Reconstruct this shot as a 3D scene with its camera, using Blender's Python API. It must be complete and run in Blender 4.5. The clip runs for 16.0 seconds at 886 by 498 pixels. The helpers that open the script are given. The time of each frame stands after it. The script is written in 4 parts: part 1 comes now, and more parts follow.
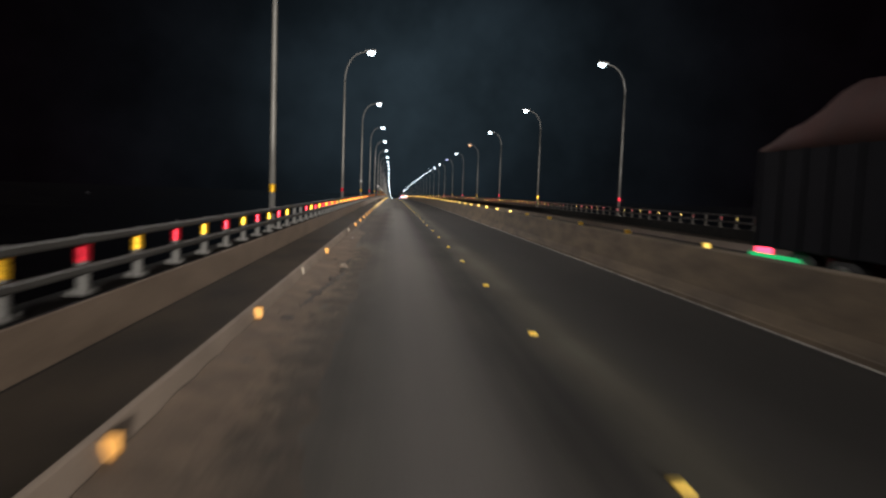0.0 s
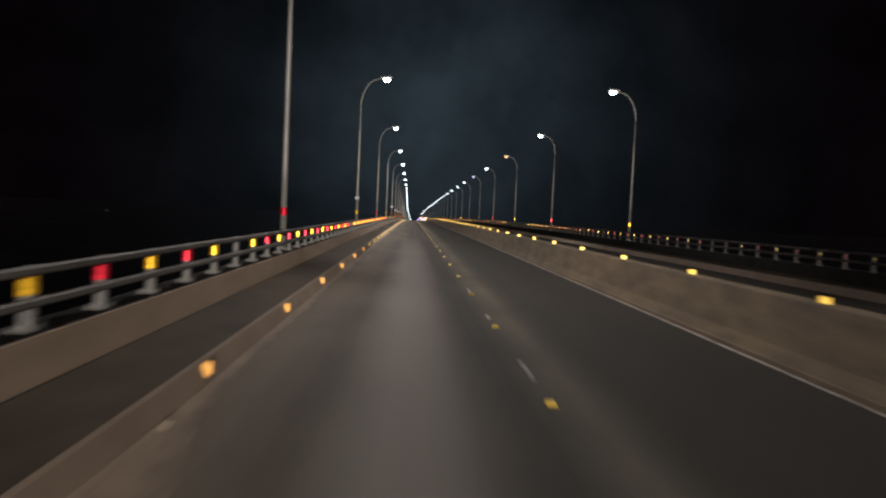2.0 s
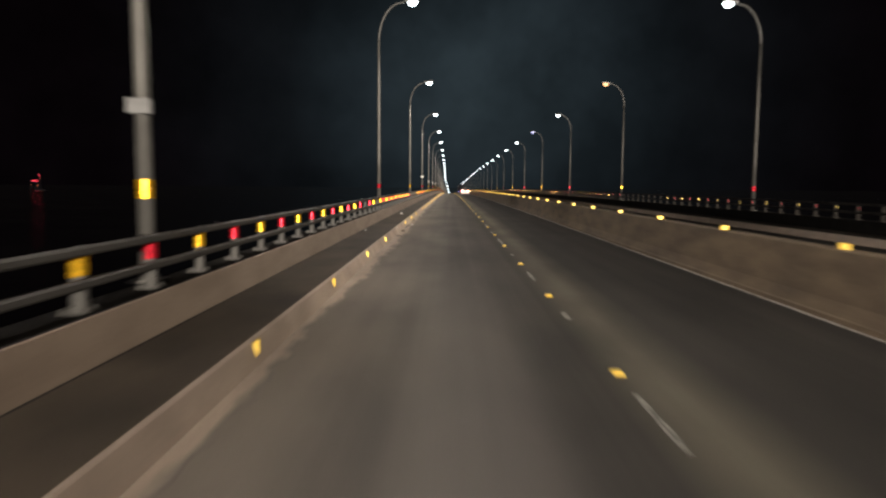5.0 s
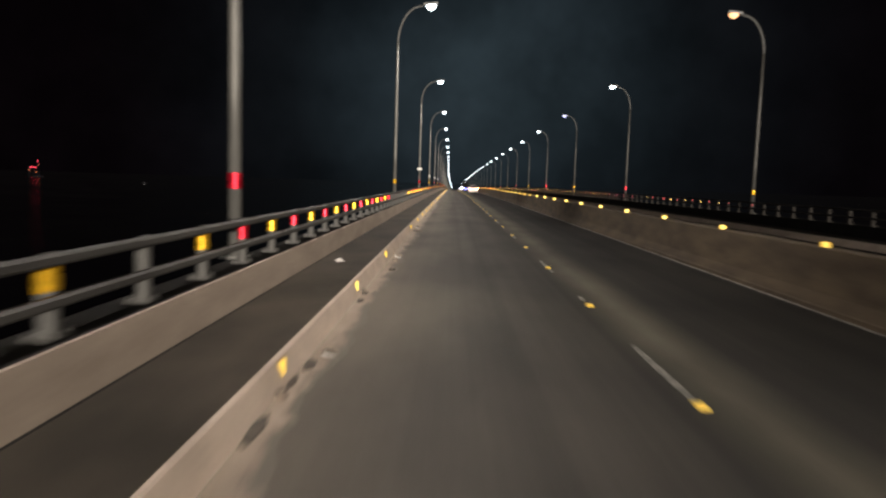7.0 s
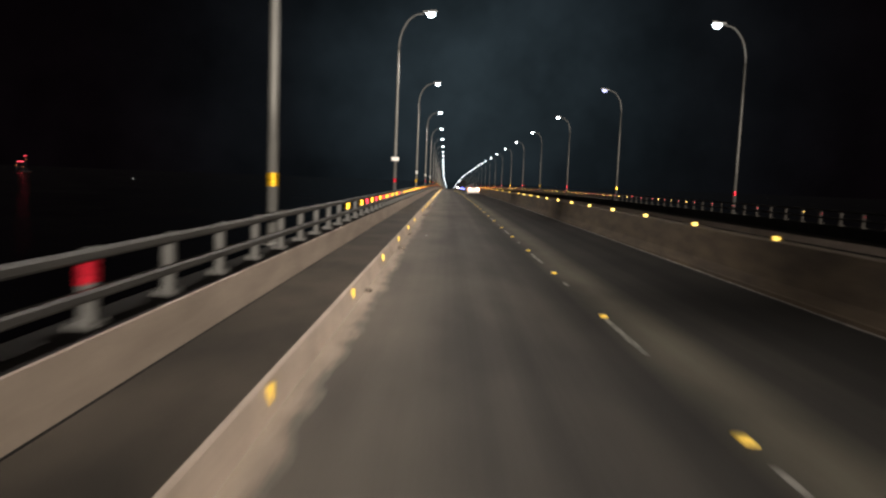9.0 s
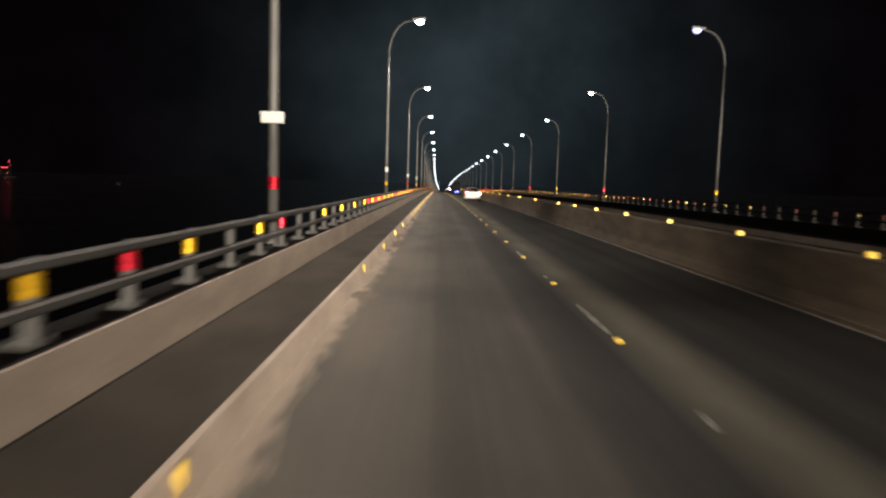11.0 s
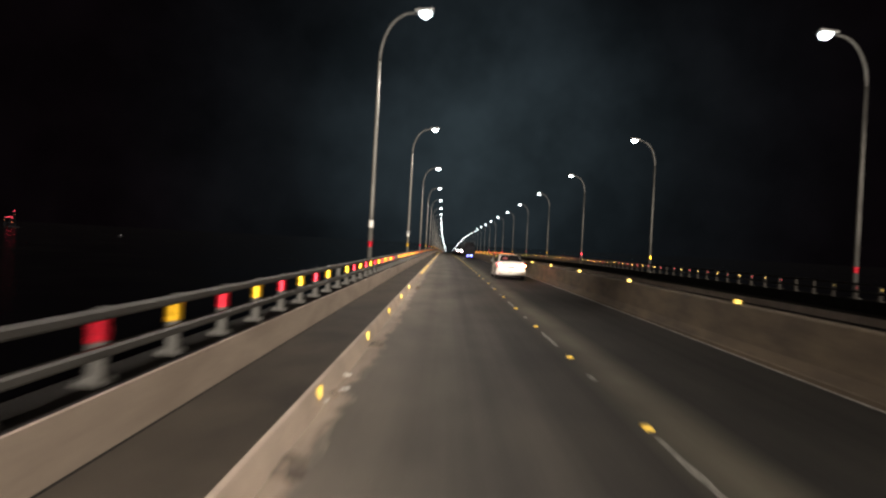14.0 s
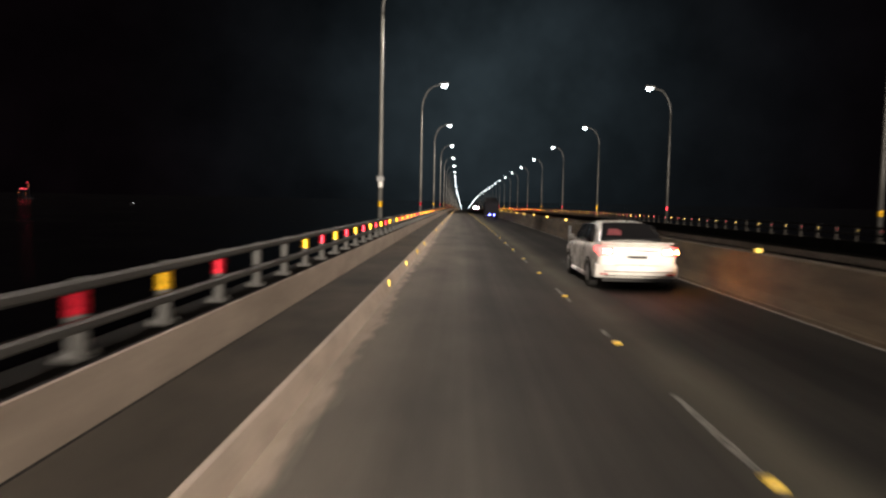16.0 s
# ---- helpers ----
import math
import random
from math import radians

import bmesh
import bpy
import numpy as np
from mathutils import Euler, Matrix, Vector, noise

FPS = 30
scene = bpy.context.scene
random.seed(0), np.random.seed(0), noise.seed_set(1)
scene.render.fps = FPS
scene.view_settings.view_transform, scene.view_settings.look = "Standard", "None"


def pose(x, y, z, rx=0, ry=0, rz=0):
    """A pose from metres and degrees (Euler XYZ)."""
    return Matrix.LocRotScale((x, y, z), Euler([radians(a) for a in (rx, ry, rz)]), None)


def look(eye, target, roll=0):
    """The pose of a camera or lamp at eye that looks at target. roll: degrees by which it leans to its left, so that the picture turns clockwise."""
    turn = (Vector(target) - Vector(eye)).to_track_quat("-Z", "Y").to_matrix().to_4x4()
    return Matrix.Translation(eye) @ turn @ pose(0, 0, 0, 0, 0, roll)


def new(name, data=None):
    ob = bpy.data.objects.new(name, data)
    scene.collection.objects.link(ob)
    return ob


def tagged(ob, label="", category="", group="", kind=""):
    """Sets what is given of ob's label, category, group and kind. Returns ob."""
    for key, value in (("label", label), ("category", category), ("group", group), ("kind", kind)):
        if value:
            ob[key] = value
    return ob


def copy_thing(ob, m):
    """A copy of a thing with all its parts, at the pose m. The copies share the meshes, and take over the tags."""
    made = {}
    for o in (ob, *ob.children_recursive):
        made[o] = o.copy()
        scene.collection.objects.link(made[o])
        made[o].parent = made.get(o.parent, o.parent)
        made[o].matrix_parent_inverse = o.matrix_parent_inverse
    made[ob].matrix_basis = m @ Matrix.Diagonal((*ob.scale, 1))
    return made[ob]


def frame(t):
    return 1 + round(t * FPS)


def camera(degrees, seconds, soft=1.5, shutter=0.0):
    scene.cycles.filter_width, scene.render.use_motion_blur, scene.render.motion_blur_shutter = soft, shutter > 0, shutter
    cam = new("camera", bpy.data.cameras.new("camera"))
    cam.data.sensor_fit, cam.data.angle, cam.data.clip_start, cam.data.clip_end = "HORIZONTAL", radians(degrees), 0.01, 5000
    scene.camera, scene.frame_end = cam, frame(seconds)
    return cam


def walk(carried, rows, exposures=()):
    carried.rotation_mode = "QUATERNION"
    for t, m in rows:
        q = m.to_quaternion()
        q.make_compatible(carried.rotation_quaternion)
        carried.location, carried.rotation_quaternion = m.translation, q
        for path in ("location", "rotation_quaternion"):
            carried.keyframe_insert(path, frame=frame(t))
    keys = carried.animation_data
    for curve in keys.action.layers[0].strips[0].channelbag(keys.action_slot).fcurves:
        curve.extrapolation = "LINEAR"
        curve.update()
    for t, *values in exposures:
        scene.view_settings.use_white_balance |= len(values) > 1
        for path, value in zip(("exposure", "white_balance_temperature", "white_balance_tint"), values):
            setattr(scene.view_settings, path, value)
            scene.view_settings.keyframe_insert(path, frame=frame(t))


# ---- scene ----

# ---------------------------------------------------------------- camera
WALK = [  # t, x, y, z, yaw, pitch, roll
    (0, -0.657, -18.281, 1.683, -4.204, -4.791, -2.076),
    (0.5, -0.583, -12.503, 1.734, -3.590, -3.786, -1.439),
    (1, -0.497, -6.358, 1.710, -2.659, -6.276, -1.118),
    (1.5, -0.363, -0.237, 1.714, -2.471, -3.704, -2.051),
    (2, -0.292, 5.993, 1.779, -2.609, -3.051, -2.675),
    (2.5, -0.140, 12.116, 1.740, -2.328, -3.623, -1.020),
    (2.6, -0.169, 13.134, 1.731, -2.699, -3.148, -1.532),
    (2.7, -0.115, 14.303, 1.752, -2.330, -3.348, -1.941),
    (2.8, -0.070, 15.536, 1.732, -1.852, -4.397, -1.835),
    (3, -0.054, 18.061, 1.759, -2.205, -4.191, -1.761),
    (3.5, -0.024, 24.251, 1.771, -4.923, -4.671, -0.509),
    (4, -0.124, 30.423, 1.698, -1.831, -5.382, -0.723),
    (6.5, -0.868, 60.092, 1.646, 1.462, -5.694, -0.500),
    (7, -0.951, 65.941, 1.625, 0.843, -5.897, -1.777),
    (7.5, -0.979, 71.395, 1.616, 1.106, -5.834, -1.837),
    (8, -1.014, 77.265, 1.607, 1.194, -4.899, -2.105),
    (8.5, -1.088, 83.275, 1.579, 0.440, -4.869, -1.789),
    (8.6, -1.090, 84.461, 1.570, 0.274, -5.216, -1.622),
    (8.7, -1.076, 85.652, 1.577, 0.753, -6.555, -2.338),
    (9, -1.094, 89.213, 1.573, 0.394, -6.036, -2.240),
    (9.2, -1.098, 91.579, 1.551, -0.031, -6.024, -1.743),
    (11.3, -1.002, 116.921, 1.444, -0.369, -5.745, -1.720),
    (11.5, -1.020, 119.384, 1.427, -0.632, -3.664, -1.853),
    (12, -1.008, 125.517, 1.403, -1.504, -4.513, -2.278),
    (12.5, -1.019, 131.333, 1.391, -0.101, -4.189, -2.229),
    (13, -1.014, 137.549, 1.366, 0.472, -4.426, -2.160),
    (13.5, -1.046, 143.774, 1.341, 0.887, -4.280, -2.481),
    (14, -1.102, 150.077, 1.309, 0.304, -0.812, -3.071),
    (14.5, -1.008, 156.702, 1.256, -0.880, -2.785, -2.722),
    (15, -0.899, 162.564, 1.168, 0.656, -4.956, -1.719),
    (15.5, -0.941, 168.946, 1.152, 1.721, -3.144, -0.875),
    (16, -0.986, 175.439, 1.106, 1.604, -4.458, -1.114),
]
cam = camera(66.32, 16.0, soft=2.3, shutter=0.6)
walk(cam, [(t, pose(x, y, z, 90 + pitch, roll, yaw)) for t, x, y, z, yaw, pitch, roll in WALK],
     exposures=[(0.0, -0.10, 6100, 11), (0.8, -0.2, 6200, 12), (1.5, -0.05, 6300, 13), (3.2, -0.08, 6500, 14), (4.2, -0.05, 6750, 13), (6.3, 0.0, 6500, 11.5), (9.2, 0.02, 6500, 11), (11.3, 0.12, 6750, 11.5), (14.5, 0.10, 6700, 11.5), (15.5, 0.04, 6700, 12), (16.0, -0.08, 6700, 12.5)])

# ---------------------------------------------------------------- line of the bridge
KNOTS = np.array([-60, 60, 180, 300, 450, 650, 900, 1300, 2100.0])
BEND = 1e-4 * np.array([-0.5358, 0.1174, -0.3165, -0.3038, 0.317, 0.192, 0.0728, -0.2136, -0.406])
CREST = 1e-4 * np.array([-0.5994, -0.3194, -0.6778, -0.3131, -0.1228, -0.2041, -0.1846, 0.1275, 0.2313])
GRID = np.arange(-100, 2205, 5.0)


def integrate(curvature):
    """Slope and offset along the bridge, both zero at s = 0."""
    c = np.interp(GRID, KNOTS, curvature)
    slope = np.concatenate([[0], np.cumsum((c[1:] + c[:-1]) * 2.5)])
    slope -= slope[20]
    off = np.concatenate([[0], np.cumsum((slope[1:] + slope[:-1]) * 2.5)])
    return slope, off - off[20]


SLOPE_X, OFF_X = integrate(BEND)
SLOPE_Z, OFF_Z = integrate(CREST)


def at(s, x, z):
    """The place at s metres along the bridge, x across it and z over the road."""
    return Vector((np.interp(s, GRID, OFF_X) + x, s - x * np.interp(s, GRID, SLOPE_X), np.interp(s, GRID, OFF_Z) + z))


def stand(s, x, z, turn=0.0):
    """The pose of a thing that stands on the bridge, its y along it."""
    rx = math.degrees(math.atan(np.interp(s, GRID, SLOPE_Z)))
    rz = -math.degrees(math.atan(np.interp(s, GRID, SLOPE_X)))
    return Matrix.Translation(at(s, x, z)) @ pose(0, 0, 0, rx, 0, rz) @ pose(0, 0, 0, 0, 0, turn)


MID = 5.086          # middle of the median barrier
PANEL = 25.0        # one lamp to the next
KERB, WALL, POST_X, POLE_X = -2.40, -3.40, -3.575, -3.84
LANE_X, BARRIER_X = 1.195, 4.74
ROAD = -0.10        # the asphalt, under the level from which heights are counted

# ---------------------------------------------------------------- night sky and lamps
world = bpy.data.worlds.new("night")
scene.world = world
world.use_nodes = True
wn, wl = world.node_tree.nodes, world.node_tree.links
wn.clear()
w_out, w_bg = wn.new("ShaderNodeOutputWorld"), wn.new("ShaderNodeBackground")
w_co, w_dot, w_ramp = wn.new("ShaderNodeTexCoord"), wn.new("ShaderNodeVectorMath"), wn.new("ShaderNodeValToRGB")
w_dot.operation = "DOT_PRODUCT"
w_dot.inputs[1].default_value = Vector((0.05, 1, 0.14)).normalized()
w_ramp.color_ramp.interpolation = "B_SPLINE"
# haze round the far lamps is put into the sky's colour here
SKY = ((0.86, (0.0017, 0.0007, 0.0011)), (0.960, (0.0030, 0.0036, 0.0043)), (0.986, (0.0105, 0.0155, 0.0190)), (1.0, (0.0190, 0.0285, 0.0340)))
w_ramp.color_ramp.elements.new(0.95)
w_ramp.color_ramp.elements.new(0.97)
for w_stop, (w_at, w_colour) in zip(w_ramp.color_ramp.elements, SKY):
    w_stop.position, w_stop.color = w_at, (*w_colour, 1)
wl.new(w_co.outputs["Generated"], w_dot.inputs[0])
wl.new(w_dot.outputs["Value"], w_ramp.inputs[0])
w_noise, w_span, w_mul = wn.new("ShaderNodeTexNoise"), wn.new("ShaderNodeMapRange"), wn.new("ShaderNodeMixRGB")
w_noise.inputs["Scale"].default_value, w_noise.inputs["Detail"].default_value, w_noise.inputs["Roughness"].default_value = 6.5, 4, 0.55
w_span.inputs["From Min"].default_value, w_span.inputs["From Max"].default_value = 0.36, 0.68
w_span.inputs["To Min"].default_value, w_span.inputs["To Max"].default_value = 0.70, 1.35
w_mul.blend_type, w_mul.inputs[0].default_value = "MULTIPLY", 1.0
wl.new(w_co.outputs["Generated"], w_noise.inputs["Vector"])
wl.new(w_noise.outputs["Fac"], w_span.inputs["Value"])
wl.new(w_ramp.outputs[0], w_mul.inputs[1])
wl.new(w_span.outputs[0], w_mul.inputs[2])
wl.new(w_mul.outputs[0], w_bg.inputs[0])
wl.new(w_bg.outputs[0], w_out.inputs[0])

HEAD_Z, REACH = 10.16, 1.53
LEFT_WATTS = 3400.0
LAMPS = range(-2, 61)
LIT = range(-2, 13)


def street_light(s, x, aim_x, watts, colour, cone, aim_s=0.0):
    """A spot under one lamp head, aimed freely at aim_x on the road."""
    data = bpy.data.lights.new("street_light", "SPOT")
    data.energy, data.color, data.shadow_soft_size = watts, colour, 0.18
    data.spot_size, data.spot_blend = radians(cone), 1.0
    new("street_light", data).matrix_world = look(at(s, x, HEAD_Z - 0.36), at(s + aim_s, aim_x, 0.0))


# spots turned and scaled to imitate headlamp light: fast lane first, then kerb
AIMS = {-2: (2.0, 0.72, 106), -1: (2.0, 0.72, 106), 0: (2.0, 0.76, 106), 1: (3.0, 1.42, 98), 2: (2.6, 1.15, 100), 3: (-1.0, 0.95, 108)}
for lamp_i in LIT:
    aim, share, cone = AIMS.get(lamp_i, (-3.0, 1.0, 109))
    for ahead_by in (-7.6, 7.6):
        street_light(lamp_i * PANEL, POLE_X + REACH, aim, LEFT_WATTS * share, (1.0, 0.91, 0.82), cone, ahead_by)

# added sun from behind, in place of the camera vehicle's own moving headlamps
beam = bpy.data.lights.new("headlamp_stand_in", "SUN")
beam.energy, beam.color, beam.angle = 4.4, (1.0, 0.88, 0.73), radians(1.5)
CAR_S, CAR_X = 190.0, 2.87
dipped = bpy.data.lights.new("dipped_beam", "SPOT")
dipped.energy, dipped.color, dipped.shadow_soft_size = 900.0, (1.0, 0.90, 0.76), 0.12
dipped.spot_size, dipped.spot_blend = radians(62), 0.9
new("dipped_beam", dipped).matrix_world = look(at(CAR_S + 4.75, CAR_X, ROAD + 0.66), at(CAR_S + 17, CAR_X - 0.4, ROAD))
new("headlamp_stand_in", beam).matrix_world = look((math.sin(radians(12)), -math.cos(radians(12)), math.tan(radians(4.6))), (0, 0, 0))

# ---------------------------------------------------------------- materials


def material(name, colour, rough=0.8, metal=0.0, other=None, scale=6.0, fine=60.0, bump=0.15, depth=0.01, spread=(0.35, 0.65), stretch=(1, 1, 1), glow=0.0, specular=0.5):
    """A surface of two colours mixed by coarse and fine noise, with fine relief."""
    m = bpy.data.materials.new(name)
    m.use_nodes = True
    n, l = m.node_tree.nodes, m.node_tree.links
    b = n["Principled BSDF"]
    b.inputs["Metallic"].default_value = metal
    b.inputs["Specular IOR Level"].default_value = specular
    if glow:
        b.inputs["Base Color"].default_value = (*colour, 1)
        b.inputs["Emission Color"].default_value = (*colour, 1)
        b.inputs["Emission Strength"].default_value = glow
        return m
    other = other or tuple(c * 0.72 for c in colour)
    co, mp = n.new("ShaderNodeTexCoord"), n.new("ShaderNodeMapping")
    mp.inputs["Scale"].default_value = stretch
    l.new(co.outputs["Object"], mp.inputs["Vector"])
    big, small = n.new("ShaderNodeTexNoise"), n.new("ShaderNodeTexNoise")
    big.inputs["Scale"].default_value, big.inputs["Detail"].default_value = scale, 4
    small.inputs["Scale"].default_value, small.inputs["Detail"].default_value = fine, 3
    ramp = n.new("ShaderNodeValToRGB")
    ramp.color_ramp.elements[0].position, ramp.color_ramp.elements[0].color = spread[0], (*other, 1)
    ramp.color_ramp.elements[1].position, ramp.color_ramp.elements[1].color = spread[1], (*colour, 1)
    mix = n.new("ShaderNodeMixRGB")
    mix.blend_type, mix.inputs[0].default_value = "OVERLAY", 0.2
    l.new(mp.outputs[0], big.inputs["Vector"])
    l.new(co.outputs["Object"], small.inputs["Vector"])
    l.new(big.outputs["Fac"], ramp.inputs[0])
    l.new(ramp.outputs[0], mix.inputs[1])
    l.new(small.outputs["Fac"], mix.inputs[2])
    l.new(mix.outputs[0], b.inputs["Base Color"])
    rr = n.new("ShaderNodeMapRange")
    rr.inputs["To Min"].default_value, rr.inputs["To Max"].default_value = max(rough - 0.12, 0.02), min(rough + 0.12, 1)
    l.new(big.outputs["Fac"], rr.inputs["Value"])
    l.new(rr.outputs[0], b.inputs["Roughness"])
    bp = n.new("ShaderNodeBump")
    bp.inputs["Strength"].default_value, bp.inputs["Distance"].default_value = bump, depth
    l.new(small.outputs["Fac"], bp.inputs["Height"])
    l.new(bp.outputs[0], b.inputs["Normal"])
    return m


def road_material():
    """Worn asphalt: long wheel tracks, dust along the lane line and the kerb, stains."""
    m = bpy.data.materials.new("worn_asphalt")
    m.use_nodes = True
    n, l = m.node_tree.nodes, m.node_tree.links
    b = n["Principled BSDF"]
    uv, sep = n.new("ShaderNodeUVMap"), n.new("ShaderNodeSeparateXYZ")
    uv.uv_map = "across"
    l.new(uv.outputs[0], sep.inputs[0])
    track = n.new("ShaderNodeTexNoise")
    tm = n.new("ShaderNodeMapping")
    tm.inputs["Scale"].default_value = (1.3, 0.012, 1)
    l.new(uv.outputs[0], tm.inputs[0])
    l.new(tm.outputs[0], track.inputs["Vector"])
    track.inputs["Scale"].default_value, track.inputs["Detail"].default_value = 1.0, 5
    stain = n.new("ShaderNodeTexNoise")
    sm = n.new("ShaderNodeMapping")
    sm.inputs["Scale"].default_value = (1, 0.35, 1)
    l.new(uv.outputs[0], sm.inputs[0])
    l.new(sm.outputs[0], stain.inputs["Vector"])
    stain.inputs["Scale"].default_value, stain.inputs["Detail"].default_value = 0.7, 6
    grit = n.new("ShaderNodeTexNoise")
    grit.inputs["Scale"].default_value, grit.inputs["Detail"].default_value = 38, 3
    l.new(uv.outputs[0], grit.inputs["Vector"])
    r1 = n.new("ShaderNodeValToRGB")
    r1.color_ramp.elements[0].position, r1.color_ramp.elements[0].color = 0.34, (0.042, 0.040, 0.037, 1)
    r1.color_ramp.elements[1].position, r1.color_ramp.elements[1].color = 0.68, (0.094, 0.087, 0.077, 1)
    l.new(track.outputs["Fac"], r1.inputs[0])
    r2 = n.new("ShaderNodeValToRGB")
    r2.color_ramp.elements[0].position, r2.color_ramp.elements[0].color = 0.35, (0.72, 0.72, 0.72, 1)
    r2.color_ramp.elements[1].position, r2.color_ramp.elements[1].color = 0.65, (1.15, 1.13, 1.08, 1)
    l.new(stain.outputs["Fac"], r2.inputs[0])
    mul = n.new("ShaderNodeMixRGB")
    mul.blend_type, mul.inputs[0].default_value = "MULTIPLY", 1
    l.new(r1.outputs[0], mul.inputs[1])
    l.new(r2.outputs[0], mul.inputs[2])
    # uneven headlamp light put into the colour: slow lane brighter, fast lane darker
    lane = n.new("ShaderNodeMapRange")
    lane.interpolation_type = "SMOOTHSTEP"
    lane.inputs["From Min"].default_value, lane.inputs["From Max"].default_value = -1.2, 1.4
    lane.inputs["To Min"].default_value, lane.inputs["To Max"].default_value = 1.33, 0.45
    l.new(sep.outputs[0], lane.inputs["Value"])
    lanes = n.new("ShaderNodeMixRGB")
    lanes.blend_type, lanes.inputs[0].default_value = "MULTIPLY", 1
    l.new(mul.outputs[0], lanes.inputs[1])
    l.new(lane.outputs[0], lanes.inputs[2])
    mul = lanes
    # dust that the wheels leave on both sides of the lane line
    d1 = n.new("ShaderNodeMath")
    d1.operation, d1.inputs[1].default_value = "SUBTRACT", LANE_X + 0.38
    l.new(sep.outputs[0], d1.inputs[0])
    d2 = n.new("ShaderNodeMath")
    d2.operation = "ABSOLUTE"
    l.new(d1.outputs[0], d2.inputs[0])
    d3 = n.new("ShaderNodeMapRange")
    d3.inputs["From Min"].default_value, d3.inputs["From Max"].default_value = 0.60, 0.05
    d3.inputs["To Min"].default_value, d3.inputs["To Max"].default_value = 0.0, 0.95
    l.new(d2.outputs[0], d3.inputs["Value"])
    d4 = n.new("ShaderNodeMath")
    d4.operation = "MULTIPLY"
    l.new(d3.outputs[0], d4.inputs[0])
    l.new(stain.outputs["Fac"], d4.inputs[1])
    dust = n.new("ShaderNodeMixRGB")
    dust.inputs[2].default_value = (0.175, 0.160, 0.118, 1)
    l.new(d4.outputs[0], dust.inputs[0])
    l.new(mul.outputs[0], dust.inputs[1])
    # the middle of the slow lane, first stretch: headlamp light painted in as pale
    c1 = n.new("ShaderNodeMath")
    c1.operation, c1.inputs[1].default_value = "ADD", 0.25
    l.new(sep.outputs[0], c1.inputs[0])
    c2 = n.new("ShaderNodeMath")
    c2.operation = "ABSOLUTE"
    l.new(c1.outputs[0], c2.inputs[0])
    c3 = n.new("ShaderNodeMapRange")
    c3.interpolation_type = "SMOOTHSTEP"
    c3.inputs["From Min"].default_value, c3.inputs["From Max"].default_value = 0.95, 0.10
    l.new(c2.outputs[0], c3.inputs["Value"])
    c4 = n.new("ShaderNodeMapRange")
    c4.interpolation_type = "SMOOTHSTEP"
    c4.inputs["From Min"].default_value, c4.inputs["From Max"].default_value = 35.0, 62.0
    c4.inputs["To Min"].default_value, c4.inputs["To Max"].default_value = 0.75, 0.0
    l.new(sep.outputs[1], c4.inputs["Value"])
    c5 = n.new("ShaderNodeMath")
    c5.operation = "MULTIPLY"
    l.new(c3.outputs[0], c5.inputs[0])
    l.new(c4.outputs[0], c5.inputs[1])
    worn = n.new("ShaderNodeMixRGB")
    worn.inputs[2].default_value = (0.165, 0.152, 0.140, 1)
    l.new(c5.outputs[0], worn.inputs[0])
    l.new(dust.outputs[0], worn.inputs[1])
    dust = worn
    # the fast lane's painted darkness is lifted on the first stretch
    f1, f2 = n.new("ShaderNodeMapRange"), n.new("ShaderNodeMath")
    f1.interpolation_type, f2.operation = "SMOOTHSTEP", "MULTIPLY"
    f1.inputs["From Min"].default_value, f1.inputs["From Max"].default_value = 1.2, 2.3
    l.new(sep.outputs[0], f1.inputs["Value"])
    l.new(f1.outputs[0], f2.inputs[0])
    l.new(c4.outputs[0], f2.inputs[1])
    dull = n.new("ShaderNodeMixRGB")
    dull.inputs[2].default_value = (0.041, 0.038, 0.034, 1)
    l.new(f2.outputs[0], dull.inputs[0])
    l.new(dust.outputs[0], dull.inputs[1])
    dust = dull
    # pale dust thinning out from the kerb
    k1 = n.new("ShaderNodeMapRange")
    k1.interpolation_type = "SMOOTHSTEP"
    k1.inputs["From Min"].default_value, k1.inputs["From Max"].default_value = KERB + 0.30, KERB + 1.9
    k1.inputs["To Min"].default_value, k1.inputs["To Max"].default_value = 1.0, 0.0
    l.new(sep.outputs[0], k1.inputs["Value"])
    k2 = n.new("ShaderNodeMath")
    k2.operation = "MULTIPLY"
    l.new(k1.outputs[0], k2.inputs[0])
    l.new(stain.outputs["Fac"], k2.inputs[1])
    verge = n.new("ShaderNodeMixRGB")
    verge.inputs[2].default_value = (0.20, 0.172, 0.140, 1)
    l.new(k2.outputs[0], verge.inputs[0])
    l.new(dust.outputs[0], verge.inputs[1])
    # the left of the wheel track, first stretch: weaker light painted in as brown
    o1 = n.new("ShaderNodeMapRange")
    o1.interpolation_type = "SMOOTHSTEP"
    o1.inputs["From Min"].default_value, o1.inputs["From Max"].default_value = -0.45, -1.25
    l.new(sep.outputs[0], o1.inputs["Value"])
    o2 = n.new("ShaderNodeMapRange")
    o2.interpolation_type = "SMOOTHSTEP"
    o2.inputs["From Min"].default_value, o2.inputs["From Max"].default_value = 22.0, 58.0
    o2.inputs["To Min"].default_value, o2.inputs["To Max"].default_value = 0.9, 0.0
    l.new(sep.outputs[1], o2.inputs["Value"])
    o3 = n.new("ShaderNodeMath")
    o3.operation = "MULTIPLY"
    l.new(o1.outputs[0], o3.inputs[0])
    l.new(o2.outputs[0], o3.inputs[1])
    o4 = n.new("ShaderNodeMapRange")
    o4.interpolation_type = "SMOOTHSTEP"
    o4.inputs["From Min"].default_value, o4.inputs["From Max"].default_value = 2.0, 11.0
